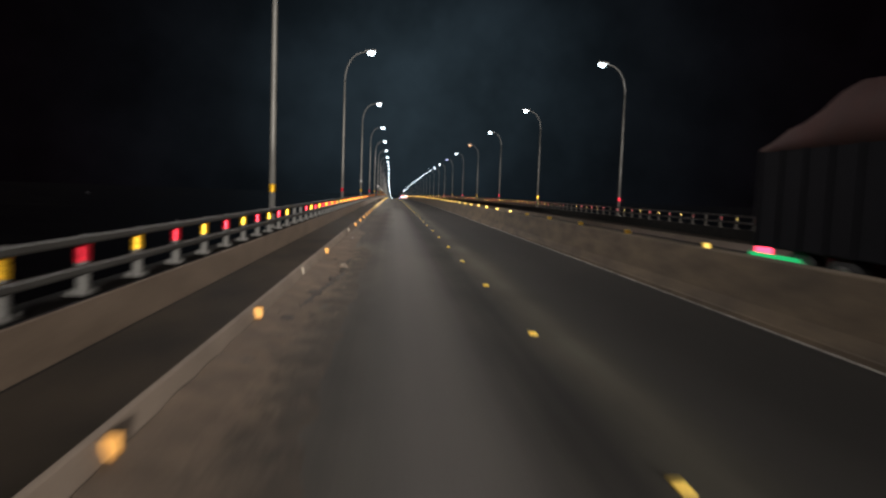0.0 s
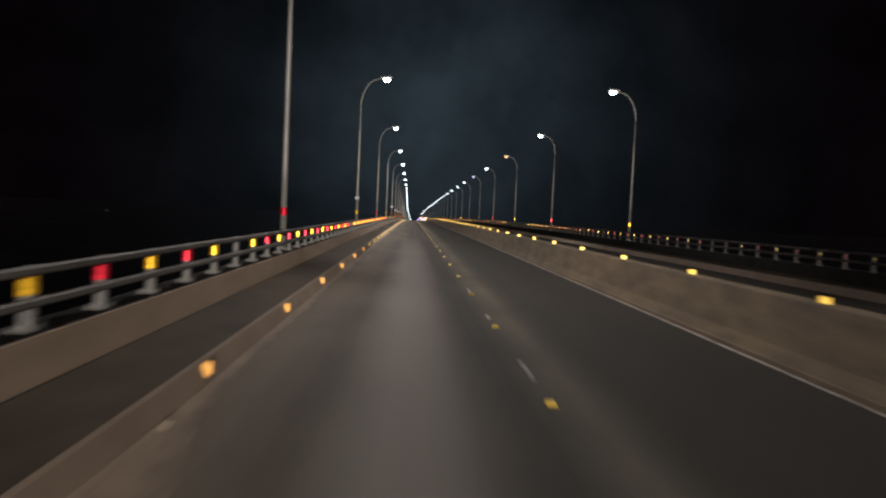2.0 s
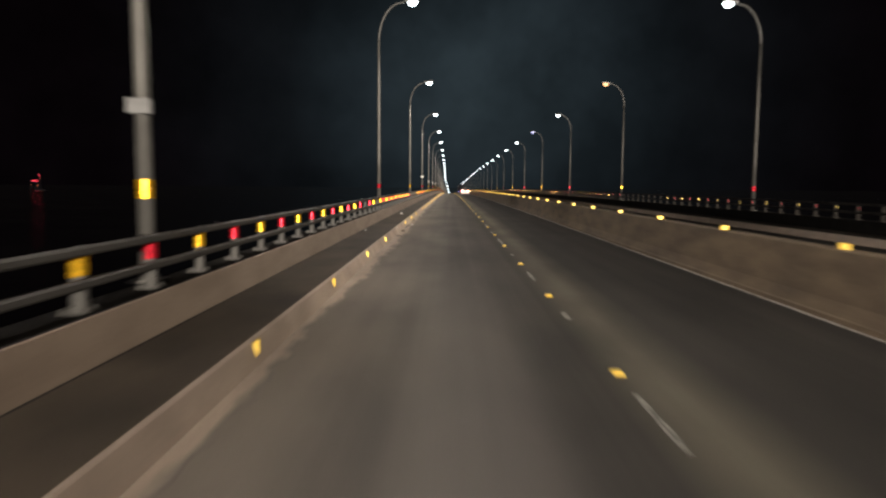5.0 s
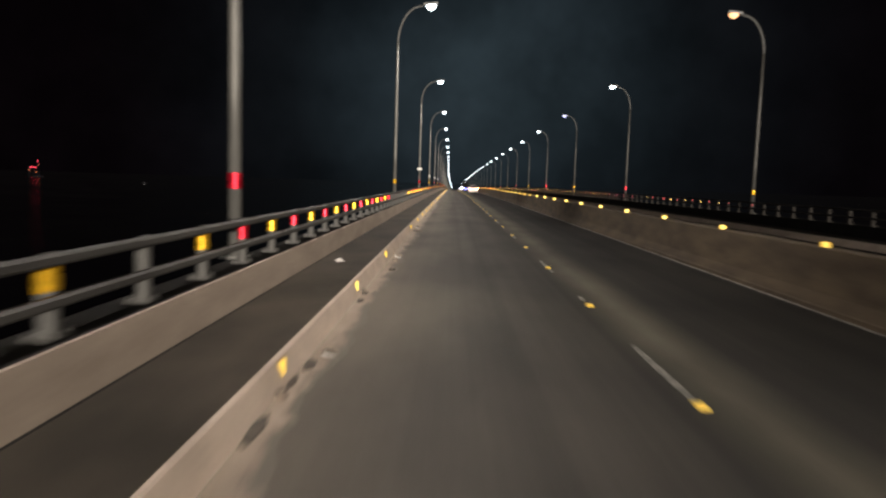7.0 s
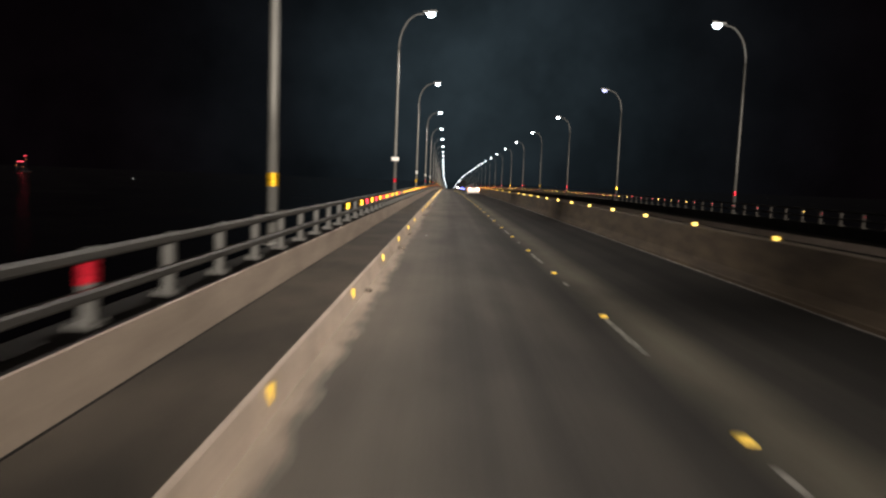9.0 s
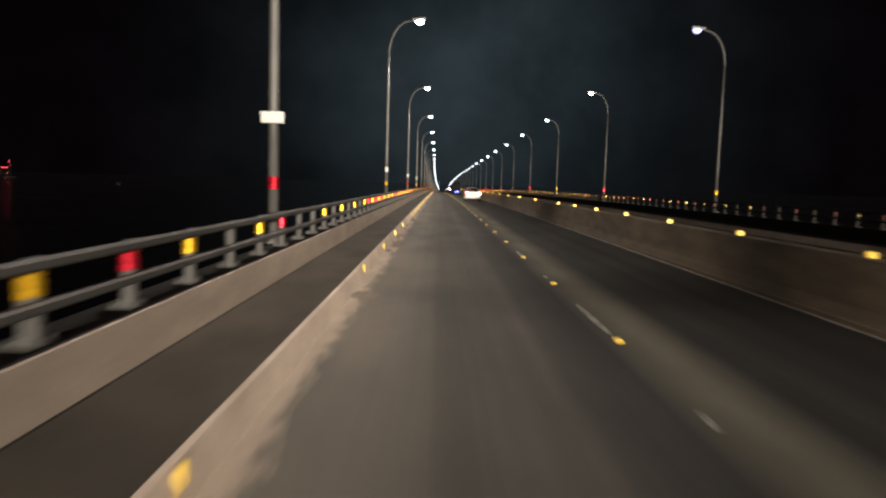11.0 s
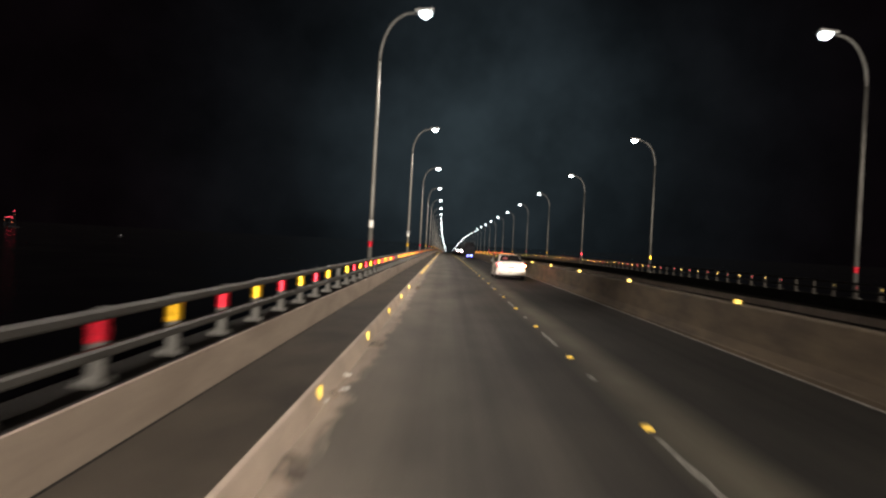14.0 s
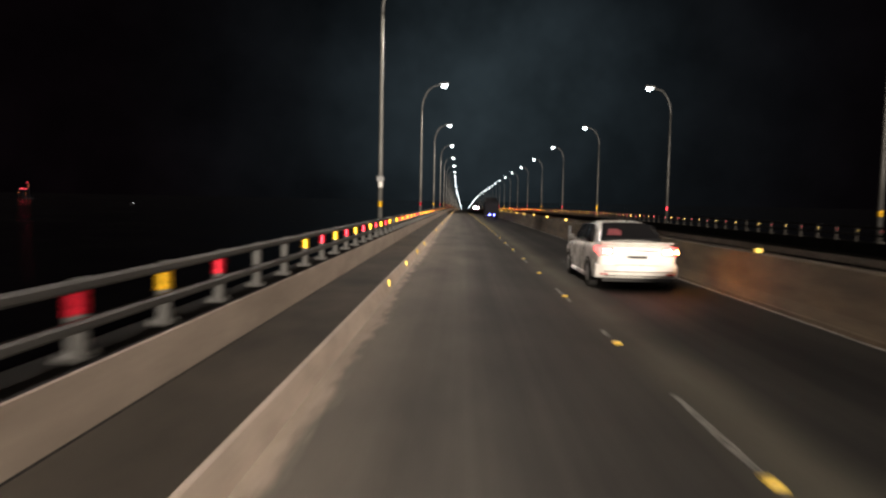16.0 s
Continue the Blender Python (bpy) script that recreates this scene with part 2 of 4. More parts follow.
    o4.inputs["To Min"].default_value = 0.12
    l.new(sep.outputs[1], o4.inputs["Value"])
    o5 = n.new("ShaderNodeMath")
    o5.operation = "MULTIPLY"
    l.new(o3.outputs[0], o5.inputs[0])
    l.new(o4.outputs[0], o5.inputs[1])
    film = n.new("ShaderNodeMixRGB")
    film.blend_type = "MULTIPLY"
    film.inputs[2].default_value = (0.46, 0.41, 0.36, 1)
    l.new(o5.outputs[0], film.inputs[0])
    l.new(verge.outputs[0], film.inputs[1])
    ov = n.new("ShaderNodeMixRGB")
    ov.blend_type, ov.inputs[0].default_value = "OVERLAY", 0.12
    l.new(film.outputs[0], ov.inputs[1])
    l.new(grit.outputs["Fac"], ov.inputs[2])
    l.new(ov.outputs[0], b.inputs["Base Color"])
    b.inputs["Roughness"].default_value = 0.84
    b.inputs["Specular IOR Level"].default_value = 0.22
    bp = n.new("ShaderNodeBump")
    bp.inputs["Strength"].default_value, bp.inputs["Distance"].default_value = 0.06, 0.003
    l.new(grit.outputs["Fac"], bp.inputs["Height"])
    l.new(bp.outputs[0], b.inputs["Normal"])
    return m


def dust_material():
    """Sand over asphalt: thick at the kerb, ragged and thin towards the lane."""
    m = material("road_dust", (0.375, 0.303, 0.238), 0.95, other=(0.285, 0.23, 0.18), scale=1.6, fine=24, bump=0.25, depth=0.015, spread=(0.36, 0.62), stretch=(1, 0.5, 1))
    n, l = m.node_tree.nodes, m.node_tree.links
    b = n["Principled BSDF"]
    sand = b.inputs["Base Color"].links[0].from_socket
    uv, sep = n.new("ShaderNodeUVMap"), n.new("ShaderNodeSeparateXYZ")
    uv.uv_map = "across"
    l.new(uv.outputs[0], sep.inputs[0])
    rag = n.new("ShaderNodeTexNoise")
    co = n.new("ShaderNodeTexCoord")
    rag.inputs["Scale"].default_value, rag.inputs["Detail"].default_value, rag.inputs["Roughness"].default_value = 2.6, 7, 0.65
    rm = n.new("ShaderNodeMapping")
    rm.inputs["Scale"].default_value = (2.2, 0.8, 1)
    l.new(co.outputs["Object"], rm.inputs["Vector"])
    l.new(rm.outputs[0], rag.inputs["Vector"])
    add = n.new("ShaderNodeMath")
    add.operation = "MULTIPLY_ADD"
    add.inputs[1].default_value = 1.5
    l.new(rag.outputs["Fac"], add.inputs[0])
    l.new(sep.outputs[0], add.inputs[2])
    step = n.new("ShaderNodeMapRange")
    step.inputs["From Min"].default_value, step.inputs["From Max"].default_value = 1.18, 1.58
    l.new(add.outputs[0], step.inputs["Value"])
    mix = n.new("ShaderNodeMixRGB")
    mix.inputs[2].default_value = (0.148, 0.130, 0.108, 1)
    # one stretch of the bank is thick up to its edge, before it the sand lies loose
    thick, thin = n.new("ShaderNodeMapRange"), n.new("ShaderNodeMath")
    thick.interpolation_type, thin.operation = "SMOOTHSTEP", "MULTIPLY"
    thick.inputs["From Min"].default_value, thick.inputs["From Max"].default_value = 31.0, 40.0
    thick.inputs["To Min"].default_value = 0.2
    l.new(sep.outputs[1], thick.inputs["Value"])
    l.new(step.outputs[0], thin.inputs[0])
    loose, most = n.new("ShaderNodeMapRange"), n.new("ShaderNodeMath")
    loose.interpolation_type, most.operation = "SMOOTHSTEP", "MAXIMUM"
    loose.inputs["From Min"].default_value, loose.inputs["From Max"].default_value = 24.5, 28.5
    loose.inputs["To Min"].default_value, loose.inputs["To Max"].default_value = 1.0, 0.0
    l.new(sep.outputs[1], loose.inputs["Value"])
    l.new(thick.outputs[0], most.inputs[0])
    l.new(loose.outputs[0], most.inputs[1])
    l.new(most.outputs[0], thin.inputs[1])
    l.new(thin.outputs[0], mix.inputs[0])
    l.new(sand, mix.inputs[1])
    # mottled brown sand on the first stretch, darkened in colour for weaker light
    early = n.new("ShaderNodeMapRange")
    early.interpolation_type = "SMOOTHSTEP"
    early.inputs["From Min"].default_value, early.inputs["From Max"].default_value = 55.0, 85.0
    early.inputs["To Min"].default_value, early.inputs["To Max"].default_value = 0.85, 0.0
    l.new(sep.outputs[1], early.inputs["Value"])
    earth = n.new("ShaderNodeMixRGB")
    earth.blend_type = "MULTIPLY"
    crumb = n.new("ShaderNodeTexNoise")
    crumb.inputs["Scale"].default_value, crumb.inputs["Detail"].default_value, crumb.inputs["Roughness"].default_value = 2.0, 6, 0.6
    l.new(co.outputs["Object"], crumb.inputs["Vector"])
    tone = n.new("ShaderNodeValToRGB")
    tone.color_ramp.elements[0].position, tone.color_ramp.elements[0].color = 0.34, (0.29, 0.243, 0.20, 1)
    tone.color_ramp.elements[1].position, tone.color_ramp.elements[1].color = 0.64, (0.52, 0.445, 0.37, 1)
    l.new(crumb.outputs["Fac"], tone.inputs[0])
    # past the bank the colour is darkened further
    lean, leaner = n.new("ShaderNodeMapRange"), n.new("ShaderNodeMixRGB")
    lean.interpolation_type, leaner.blend_type = "SMOOTHSTEP", "MULTIPLY"
    lean.inputs["From Min"].default_value, lean.inputs["From Max"].default_value = 32.0, 40.0
    l.new(sep.outputs[1], lean.inputs["Value"])
    l.new(lean.outputs[0], leaner.inputs[0])
    l.new(tone.outputs[0], leaner.inputs[1])
    leaner.inputs[2].default_value = (0.55, 0.53, 0.50, 1)
    l.new(leaner.outputs[0], earth.inputs[2])
    l.new(early.outputs[0], earth.inputs[0])
    l.new(mix.outputs[0], earth.inputs[1])
    l.new(earth.outputs[0], b.inputs["Base Color"])
    return m


def dim_and_muddy(m, tone, ahead):
    """Puts first-stretch weak light and kerb mud into the colour, less beside heaped sand."""
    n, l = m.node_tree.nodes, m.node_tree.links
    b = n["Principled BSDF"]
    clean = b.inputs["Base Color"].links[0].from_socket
    co, sep, rng, dim_mud = n.new("ShaderNodeTexCoord"), n.new("ShaderNodeSeparateXYZ"), n.new("ShaderNodeMapRange"), n.new("ShaderNodeMixRGB")
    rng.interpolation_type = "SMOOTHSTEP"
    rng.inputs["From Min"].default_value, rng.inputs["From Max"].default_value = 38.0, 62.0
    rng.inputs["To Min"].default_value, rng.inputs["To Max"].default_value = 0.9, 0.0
    dim_mud.blend_type = "MULTIPLY"
    dim_mud.inputs[2].default_value = (*tone, 1)
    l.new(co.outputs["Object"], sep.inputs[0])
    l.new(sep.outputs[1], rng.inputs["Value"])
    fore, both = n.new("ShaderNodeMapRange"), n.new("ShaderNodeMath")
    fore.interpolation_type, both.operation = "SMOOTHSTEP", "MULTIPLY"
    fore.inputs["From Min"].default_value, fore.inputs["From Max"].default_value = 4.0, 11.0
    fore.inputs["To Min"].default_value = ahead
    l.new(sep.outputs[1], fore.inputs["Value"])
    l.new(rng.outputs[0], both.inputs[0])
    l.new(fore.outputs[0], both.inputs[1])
    l.new(both.outputs[0], dim_mud.inputs[0])
    l.new(clean, dim_mud.inputs[1])
    l.new(dim_mud.outputs[0], b.inputs["Base Color"])
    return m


def worn_paint(name, colour, under):
    m = material(name, colour, 0.7, other=under, scale=5, fine=40, spread=(0.40, 0.58), stretch=(4, 1, 1))
    return m


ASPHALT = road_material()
WALKWAY = dim_and_muddy(material("dark_walkway_screed", (0.080, 0.067, 0.053), 0.85, other=(0.030, 0.0255, 0.020), scale=1.0, fine=60, spread=(0.30, 0.72), stretch=(1, 0.55, 1), specular=0.12), (0.78, 0.70, 0.62), 1.0)
KERBSTONE = dim_and_muddy(material("dusty_kerb_concrete", (0.55, 0.455, 0.37), 0.9, other=(0.42, 0.345, 0.28), scale=2.2, fine=24, stretch=(1, 0.5, 1)), (0.17, 0.14, 0.115), 0.62)
CONCRETE = dim_and_muddy(material("parapet_concrete", (0.44, 0.365, 0.30), 0.88, other=(0.33, 0.27, 0.22), scale=1.5, fine=22, stretch=(1, 0.45, 1.8), spread=(0.30, 0.64)), (0.44, 0.385, 0.33), 1.0)
# black for joints, and for shade on parapet tops and the far parapet
SHADE_JOINT_BLACK = material("shade_and_joint_black", (0.018, 0.017, 0.016), 0.95, other=(0.010, 0.0095, 0.009), scale=3, fine=30, specular=0.08)
BROWN_CONCRETE = material("stained_barrier_concrete", (0.165, 0.121, 0.077), 0.9, other=(0.082, 0.061, 0.041), scale=1.6, fine=22, stretch=(1, 0.5, 2), spread=(0.30, 0.68))
DUST = dust_material()
STEEL = material("grey_painted_steel", (0.118, 0.118, 0.115), 0.6, other=(0.08, 0.08, 0.078), metal=0.15, scale=2.5, fine=50, bump=0.05)
RAIL_STEEL = material("dull_rail_steel", (0.098, 0.096, 0.092), 0.65, other=(0.062, 0.060, 0.058), metal=0.1, scale=1.6, fine=50, bump=0.05, stretch=(1, 0.3, 1), specular=0.25)
# lit and shaded copies of one pole grey, for left and right side
POLE_IN_LIGHT = material("galvanised_pole_in_light", (0.175, 0.175, 0.167), 0.5, other=(0.10, 0.10, 0.096), metal=0.2, scale=2.6, fine=40, bump=0.05, stretch=(1, 1, 0.3))
POLE_IN_SHADE = material("galvanised_pole_in_shade", (0.098, 0.098, 0.095), 0.5, other=(0.048, 0.048, 0.046), metal=0.2, scale=2.6, fine=40, bump=0.05, stretch=(1, 1, 0.3))
# darker copy of the rail steel: the far side's shade put into colour
STEEL_IN_SHADE = material("rail_steel_in_shade", (0.026, 0.022, 0.019), 0.85, other=(0.016, 0.014, 0.012), scale=2.5, fine=50, bump=0.05)
ARM_GREY = material("weathered_arm_steel", (0.13, 0.135, 0.135), 0.6, other=(0.09, 0.09, 0.09), metal=0.1, scale=2, fine=40, bump=0.05)
BLACK = material("black_rubber", (0.02, 0.02, 0.02), 0.7, scale=9)
YELLOW = material("yellow_reflective_film", (0.95, 0.56, 0.030), 0.27, metal=0.7, other=(0.86, 0.48, 0.022), scale=7, fine=80, bump=0.05)
RED = material("red_reflective_film", (0.78, 0.022, 0.050), 0.27, metal=0.7, other=(0.66, 0.018, 0.040), scale=7, fine=80, bump=0.05)
# far-side films: the red darkened for weak light, the yellow paler
FAR_YELLOW = material("far_pale_yellow_film", (0.80, 0.60, 0.16), 0.30, metal=0.6, other=(0.66, 0.48, 0.10), scale=7, fine=80, bump=0.05)
DIM_RED = material("dim_far_red_film", (0.30, 0.020, 0.034), 0.34, metal=0.6, other=(0.20, 0.014, 0.024), scale=7, fine=80, bump=0.05)
AMBER = material("amber_reflector_plastic", (1.0, 0.72, 0.12), 0.34, metal=0.25, other=(0.92, 0.60, 0.08), scale=20, fine=120, bump=0.1)
ORANGE_AMBER = material("orange_amber_plate", (0.86, 0.44, 0.10), 0.5, metal=0.2, other=(0.66, 0.33, 0.08), scale=16, fine=90, bump=0.1)
WHITE = material("white_enamel_plate", (0.82, 0.82, 0.80), 0.4, other=(0.7, 0.7, 0.68), scale=6, fine=60, bump=0.05)
PAINT = worn_paint("worn_white_road_paint", (0.24, 0.23, 0.205), (0.085, 0.078, 0.068))
EDGE_PAINT = worn_paint("pale_edge_line_paint", (0.44, 0.41, 0.36), (0.16, 0.145, 0.125))
HOUSING = material("lamp_housing_grey", (0.30, 0.31, 0.32), 0.45, scale=5, fine=60, bump=0.05)
GLOW_WHITE = material("lit_lamp_glass", (0.80, 0.95, 1.0), glow=10.0)
GLOW_WHITE.cycles.emission_sampling = "NONE"
BOAT_WHITE = material("lit_small_white_lamp", (1.0, 0.97, 0.9), glow=4.0)
GLOW_ORANGE = material("lit_warm_lamp_glass", (1.0, 0.52, 0.24), glow=1.9)
GLOW_VIOLET = material("lit_violet_lamp_glass", (0.52, 0.56, 1.0), glow=1.9)
WATER = material("black_river_water", (0.008, 0.009, 0.011), 0.22, other=(0.006, 0.007, 0.009), scale=0.02, fine=0.35, bump=0.12, depth=0.2)
CAR_WHITE = material("pearl_white_car_paint", (0.80, 0.78, 0.74), 0.28, other=(0.74, 0.72, 0.68), scale=3, fine=200, bump=0.0)
GLASS_DARK = material("tinted_car_glass", (0.02, 0.02, 0.022), 0.08, other=(0.016, 0.016, 0.018), scale=2, fine=50, bump=0.0)
RIM = material("alloy_rim", (0.55, 0.55, 0.55), 0.3, metal=0.8, scale=10, fine=80, bump=0.05)
CHROME = material("chrome_trim", (0.75, 0.75, 0.75), 0.12, metal=1.0, scale=10, fine=80, bump=0.0)
TAIL_RED = material("lit_tail_lamp", (1.0, 0.10, 0.09), glow=4.0)
BRAKE_PINK = material("lit_brake_lamp", (1.0, 0.34, 0.26), glow=130.0)
SIGNAL = material("lit_turn_signal", (1.0, 0.36, 0.05), glow=260.0)
DIPPED = material("dipped_headlamp", (1.0, 0.93, 0.80), glow=12.0)
SEAT_PINK = material("pink_seat_cover", (0.30, 0.07, 0.08), 0.9, other=(0.22, 0.05, 0.06), scale=8, fine=60)
TAIL_LENS = material("red_plastic_lens", (0.5, 0.02, 0.02), 0.25, scale=9, fine=90, bump=0.02)
HEADLIGHT = material("lit_headlamp", (1.0, 0.93, 0.80), glow=600.0)
HEADLIGHT.cycles.emission_sampling = "NONE"
BLUE_LIGHT = material("lit_blue_lamp", (0.10, 0.12, 1.0), glow=40.0)
GREEN_LIGHT = material("lit_green_lamp", (0.03, 0.9, 0.25), glow=0.4)
WORK_LAMP = material("lit_orange_work_lamp", (1.0, 0.30, 0.10), glow=0.9)
RED_LIGHT = material("lit_red_lamp", (1.0, 0.05, 0.10), glow=5.0)
TARP = material("faded_red_tarpaulin", (0.060, 0.020, 0.016), 0.85, scale=1.5, fine=20)
TRUCK_DARK = material("dark_truck_board", (0.012, 0.012, 0.015), 0.9, scale=2, fine=30, specular=0.1)

# ---------------------------------------------------------------- building helpers


def mesh_object(name, verts, faces, mat, parent=None, label="", smooth=False):
    me = bpy.data.meshes.new(name)
    me.from_pydata(verts, [], faces)
    me.materials.append(mat)
    if smooth:
        me.polygons.foreach_set("use_smooth", [True] * len(me.polygons))
    me.update()
    ob = new(name, me)
    ob.parent = parent
    if label:
        ob["label"] = label
    return ob


def part(name, bm, mat, parent=None, label="", smooth=False):
    bmesh.ops.recalc_face_normals(bm, faces=bm.faces)
    me = bpy.data.meshes.new(name)
    bm.to_mesh(me)
    bm.free()
    me.materials.append(mat)
    if smooth:
        me.polygons.foreach_set("use_smooth", [True] * len(me.polygons))
    ob = new(name, me)
    ob.parent = parent
    if label:
        ob["label"] = label
    return ob


def box(bm, x0, x1, y0, y1, z0, z1, bevel=0.0, segments=2):
    r = bmesh.ops.create_cube(bm, size=1.0, matrix=Matrix.Translation(((x0 + x1) / 2, (y0 + y1) / 2, (z0 + z1) / 2)) @ Matrix.Diagonal((x1 - x0, y1 - y0, z1 - z0, 1)))
    if bevel:
        bmesh.ops.bevel(bm, geom=list({e for v in r["verts"] for e in v.link_edges}), offset=bevel, segments=segments, affect="EDGES", profile=0.5)
    return bm


def tube(bm, points, radii, sides=14):
    """A round tube through the points, its ends closed."""
    rings = []
    for i, p in enumerate(points):
        a, c = points[max(i - 1, 0)], points[min(i + 1, len(points) - 1)]
        q = (Vector(c) - Vector(a)).normalized().to_track_quat("Z", "X")
        rings.append([bm.verts.new(Vector(p) + q @ Vector((radii[i] * math.cos(2 * math.pi * k / sides), radii[i] * math.sin(2 * math.pi * k / sides), 0))) for k in range(sides)])
    for r0, r1 in zip(rings, rings[1:]):
        for k in range(sides):
            bm.faces.new((r0[k], r0[(k + 1) % sides], r1[(k + 1) % sides], r1[k]))
    bm.faces.new(rings[0][::-1])
    bm.faces.new(rings[-1])
    return bm


def stations(s0, s1):
    out, s = [], s0
    while s < s1:
        out.append(s)
        s += 2.5 if s < 320 else 12.5
    return out + [s1]


def sweep(name, profile, mat, s0=-60.0, s1=2050.0, label="", category="", kind="structure", parent=None, mirror=False):
    """A closed profile of (x, z) drawn along the bridge, with a map of x and s."""
    prof = [((2 * MID - x) if mirror else x, z) for x, z in profile]
    if mirror:
        prof = prof[::-1]
    ss, k = stations(s0, s1), len(profile)
    verts = [at(s, x, z) for s in ss for x, z in prof]
    faces = [(i * k + j, i * k + (j + 1) % k, (i + 1) * k + (j + 1) % k, (i + 1) * k + j) for i in range(len(ss) - 1) for j in range(k)]
    faces += [tuple(range(k))[::-1], tuple((len(ss) - 1) * k + j for j in range(k))]
    ob = mesh_object(name, verts, faces, mat, parent)
    bm = bmesh.new()
    bm.from_mesh(ob.data)
    bmesh.ops.recalc_face_normals(bm, faces=bm.faces)
    layer = bm.loops.layers.uv.new("across")
    for f in bm.faces:
        for lp in f.loops:
            i = lp.vert.index
            lp[layer].uv = (prof[i % k][0], ss[i // k])
    bm.to_mesh(ob.data)
    bm.free()
    if parent is None:
        tagged(ob, label, category, kind=kind)
    elif label:
        ob["label"] = label
    return ob


# ---------------------------------------------------------------- the bridge
for mirrored in (False, True):
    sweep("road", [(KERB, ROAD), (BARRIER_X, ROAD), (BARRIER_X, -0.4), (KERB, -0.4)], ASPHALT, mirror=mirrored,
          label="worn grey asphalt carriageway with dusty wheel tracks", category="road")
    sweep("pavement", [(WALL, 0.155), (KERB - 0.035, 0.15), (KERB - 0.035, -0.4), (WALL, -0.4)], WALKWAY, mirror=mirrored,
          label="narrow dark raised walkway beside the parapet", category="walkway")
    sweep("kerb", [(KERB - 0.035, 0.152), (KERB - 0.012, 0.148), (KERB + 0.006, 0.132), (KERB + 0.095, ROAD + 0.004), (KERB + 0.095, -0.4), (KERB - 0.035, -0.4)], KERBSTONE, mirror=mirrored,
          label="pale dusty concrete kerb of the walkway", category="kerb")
    # the far parapet's shade is put into its colour
    sweep("wall_parapet", [(WALL - 0.46, 0.57), (WALL - 0.44, 0.59), (WALL - 0.008, 0.59), (WALL, 0.582), (WALL, -0.4), (WALL - 0.46, -0.4)], SHADE_JOINT_BLACK if mirrored else CONCRETE, mirror=mirrored,
          label="low %s concrete parapet carrying the steel railing" % ("shade-blackened" if mirrored else "beige"), category="parapet")
    # added dark sheet: shade of the parapet's top put into colour
    sweep("trim_shade_top", [(WALL - 0.455, 0.586), (WALL - 0.44, 0.594), (WALL - 0.020, 0.594), (WALL - 0.012, 0.586)], SHADE_JOINT_BLACK, mirror=mirrored,
          label="top face of the parapet, coloured black for shade", category="coping")
sweep("trim_joint", [(WALL + 0.004, 0.150), (WALL + 0.004, 0.160), (WALL + 0.022, 0.159), (WALL + 0.026, 0.150)], SHADE_JOINT_BLACK, label="thin dark joint at the foot of the parapet", category="joint")
FACE = [(BARRIER_X, -0.4), (BARRIER_X, ROAD + 0.07), (BARRIER_X + 0.025, ROAD + 0.085), (BARRIER_X + 0.10, 0.16), (BARRIER_X + 0.145, 0.50), (BARRIER_X + 0.185, 0.83), (BARRIER_X + 0.20, 0.845)]
sweep("wall_median", FACE + [(2 * MID - x, z) for x, z in FACE[::-1]],
      BROWN_CONCRETE, label="stained brown concrete median barrier between the carriageways", category="barrier")
sweep("girder", [(-3.0, -0.404), (13.2, -0.404), (9.5, -2.8), (0.7, -2.8)], CONCRETE, label="grey concrete box girder under the deck", category="girder")
for mirrored in (False, True):
    sweep("trim_line", [(BARRIER_X - 0.09, ROAD + 0.002), (BARRIER_X - 0.09, ROAD + 0.006), (BARRIER_X - 0.015, ROAD + 0.006), (BARRIER_X - 0.015, ROAD + 0.002)], EDGE_PAINT, mirror=mirrored,
          label="worn white edge line at the foot of the barrier", category="road marking")

bm = bmesh.new()
bmesh.ops.create_grid(bm, x_segments=8, y_segments=8, size=4500, matrix=Matrix.Translation((0, 0, -29.0)))
tagged(part("water", bm, WATER), "black still river far below the bridge", "river", kind="structure")


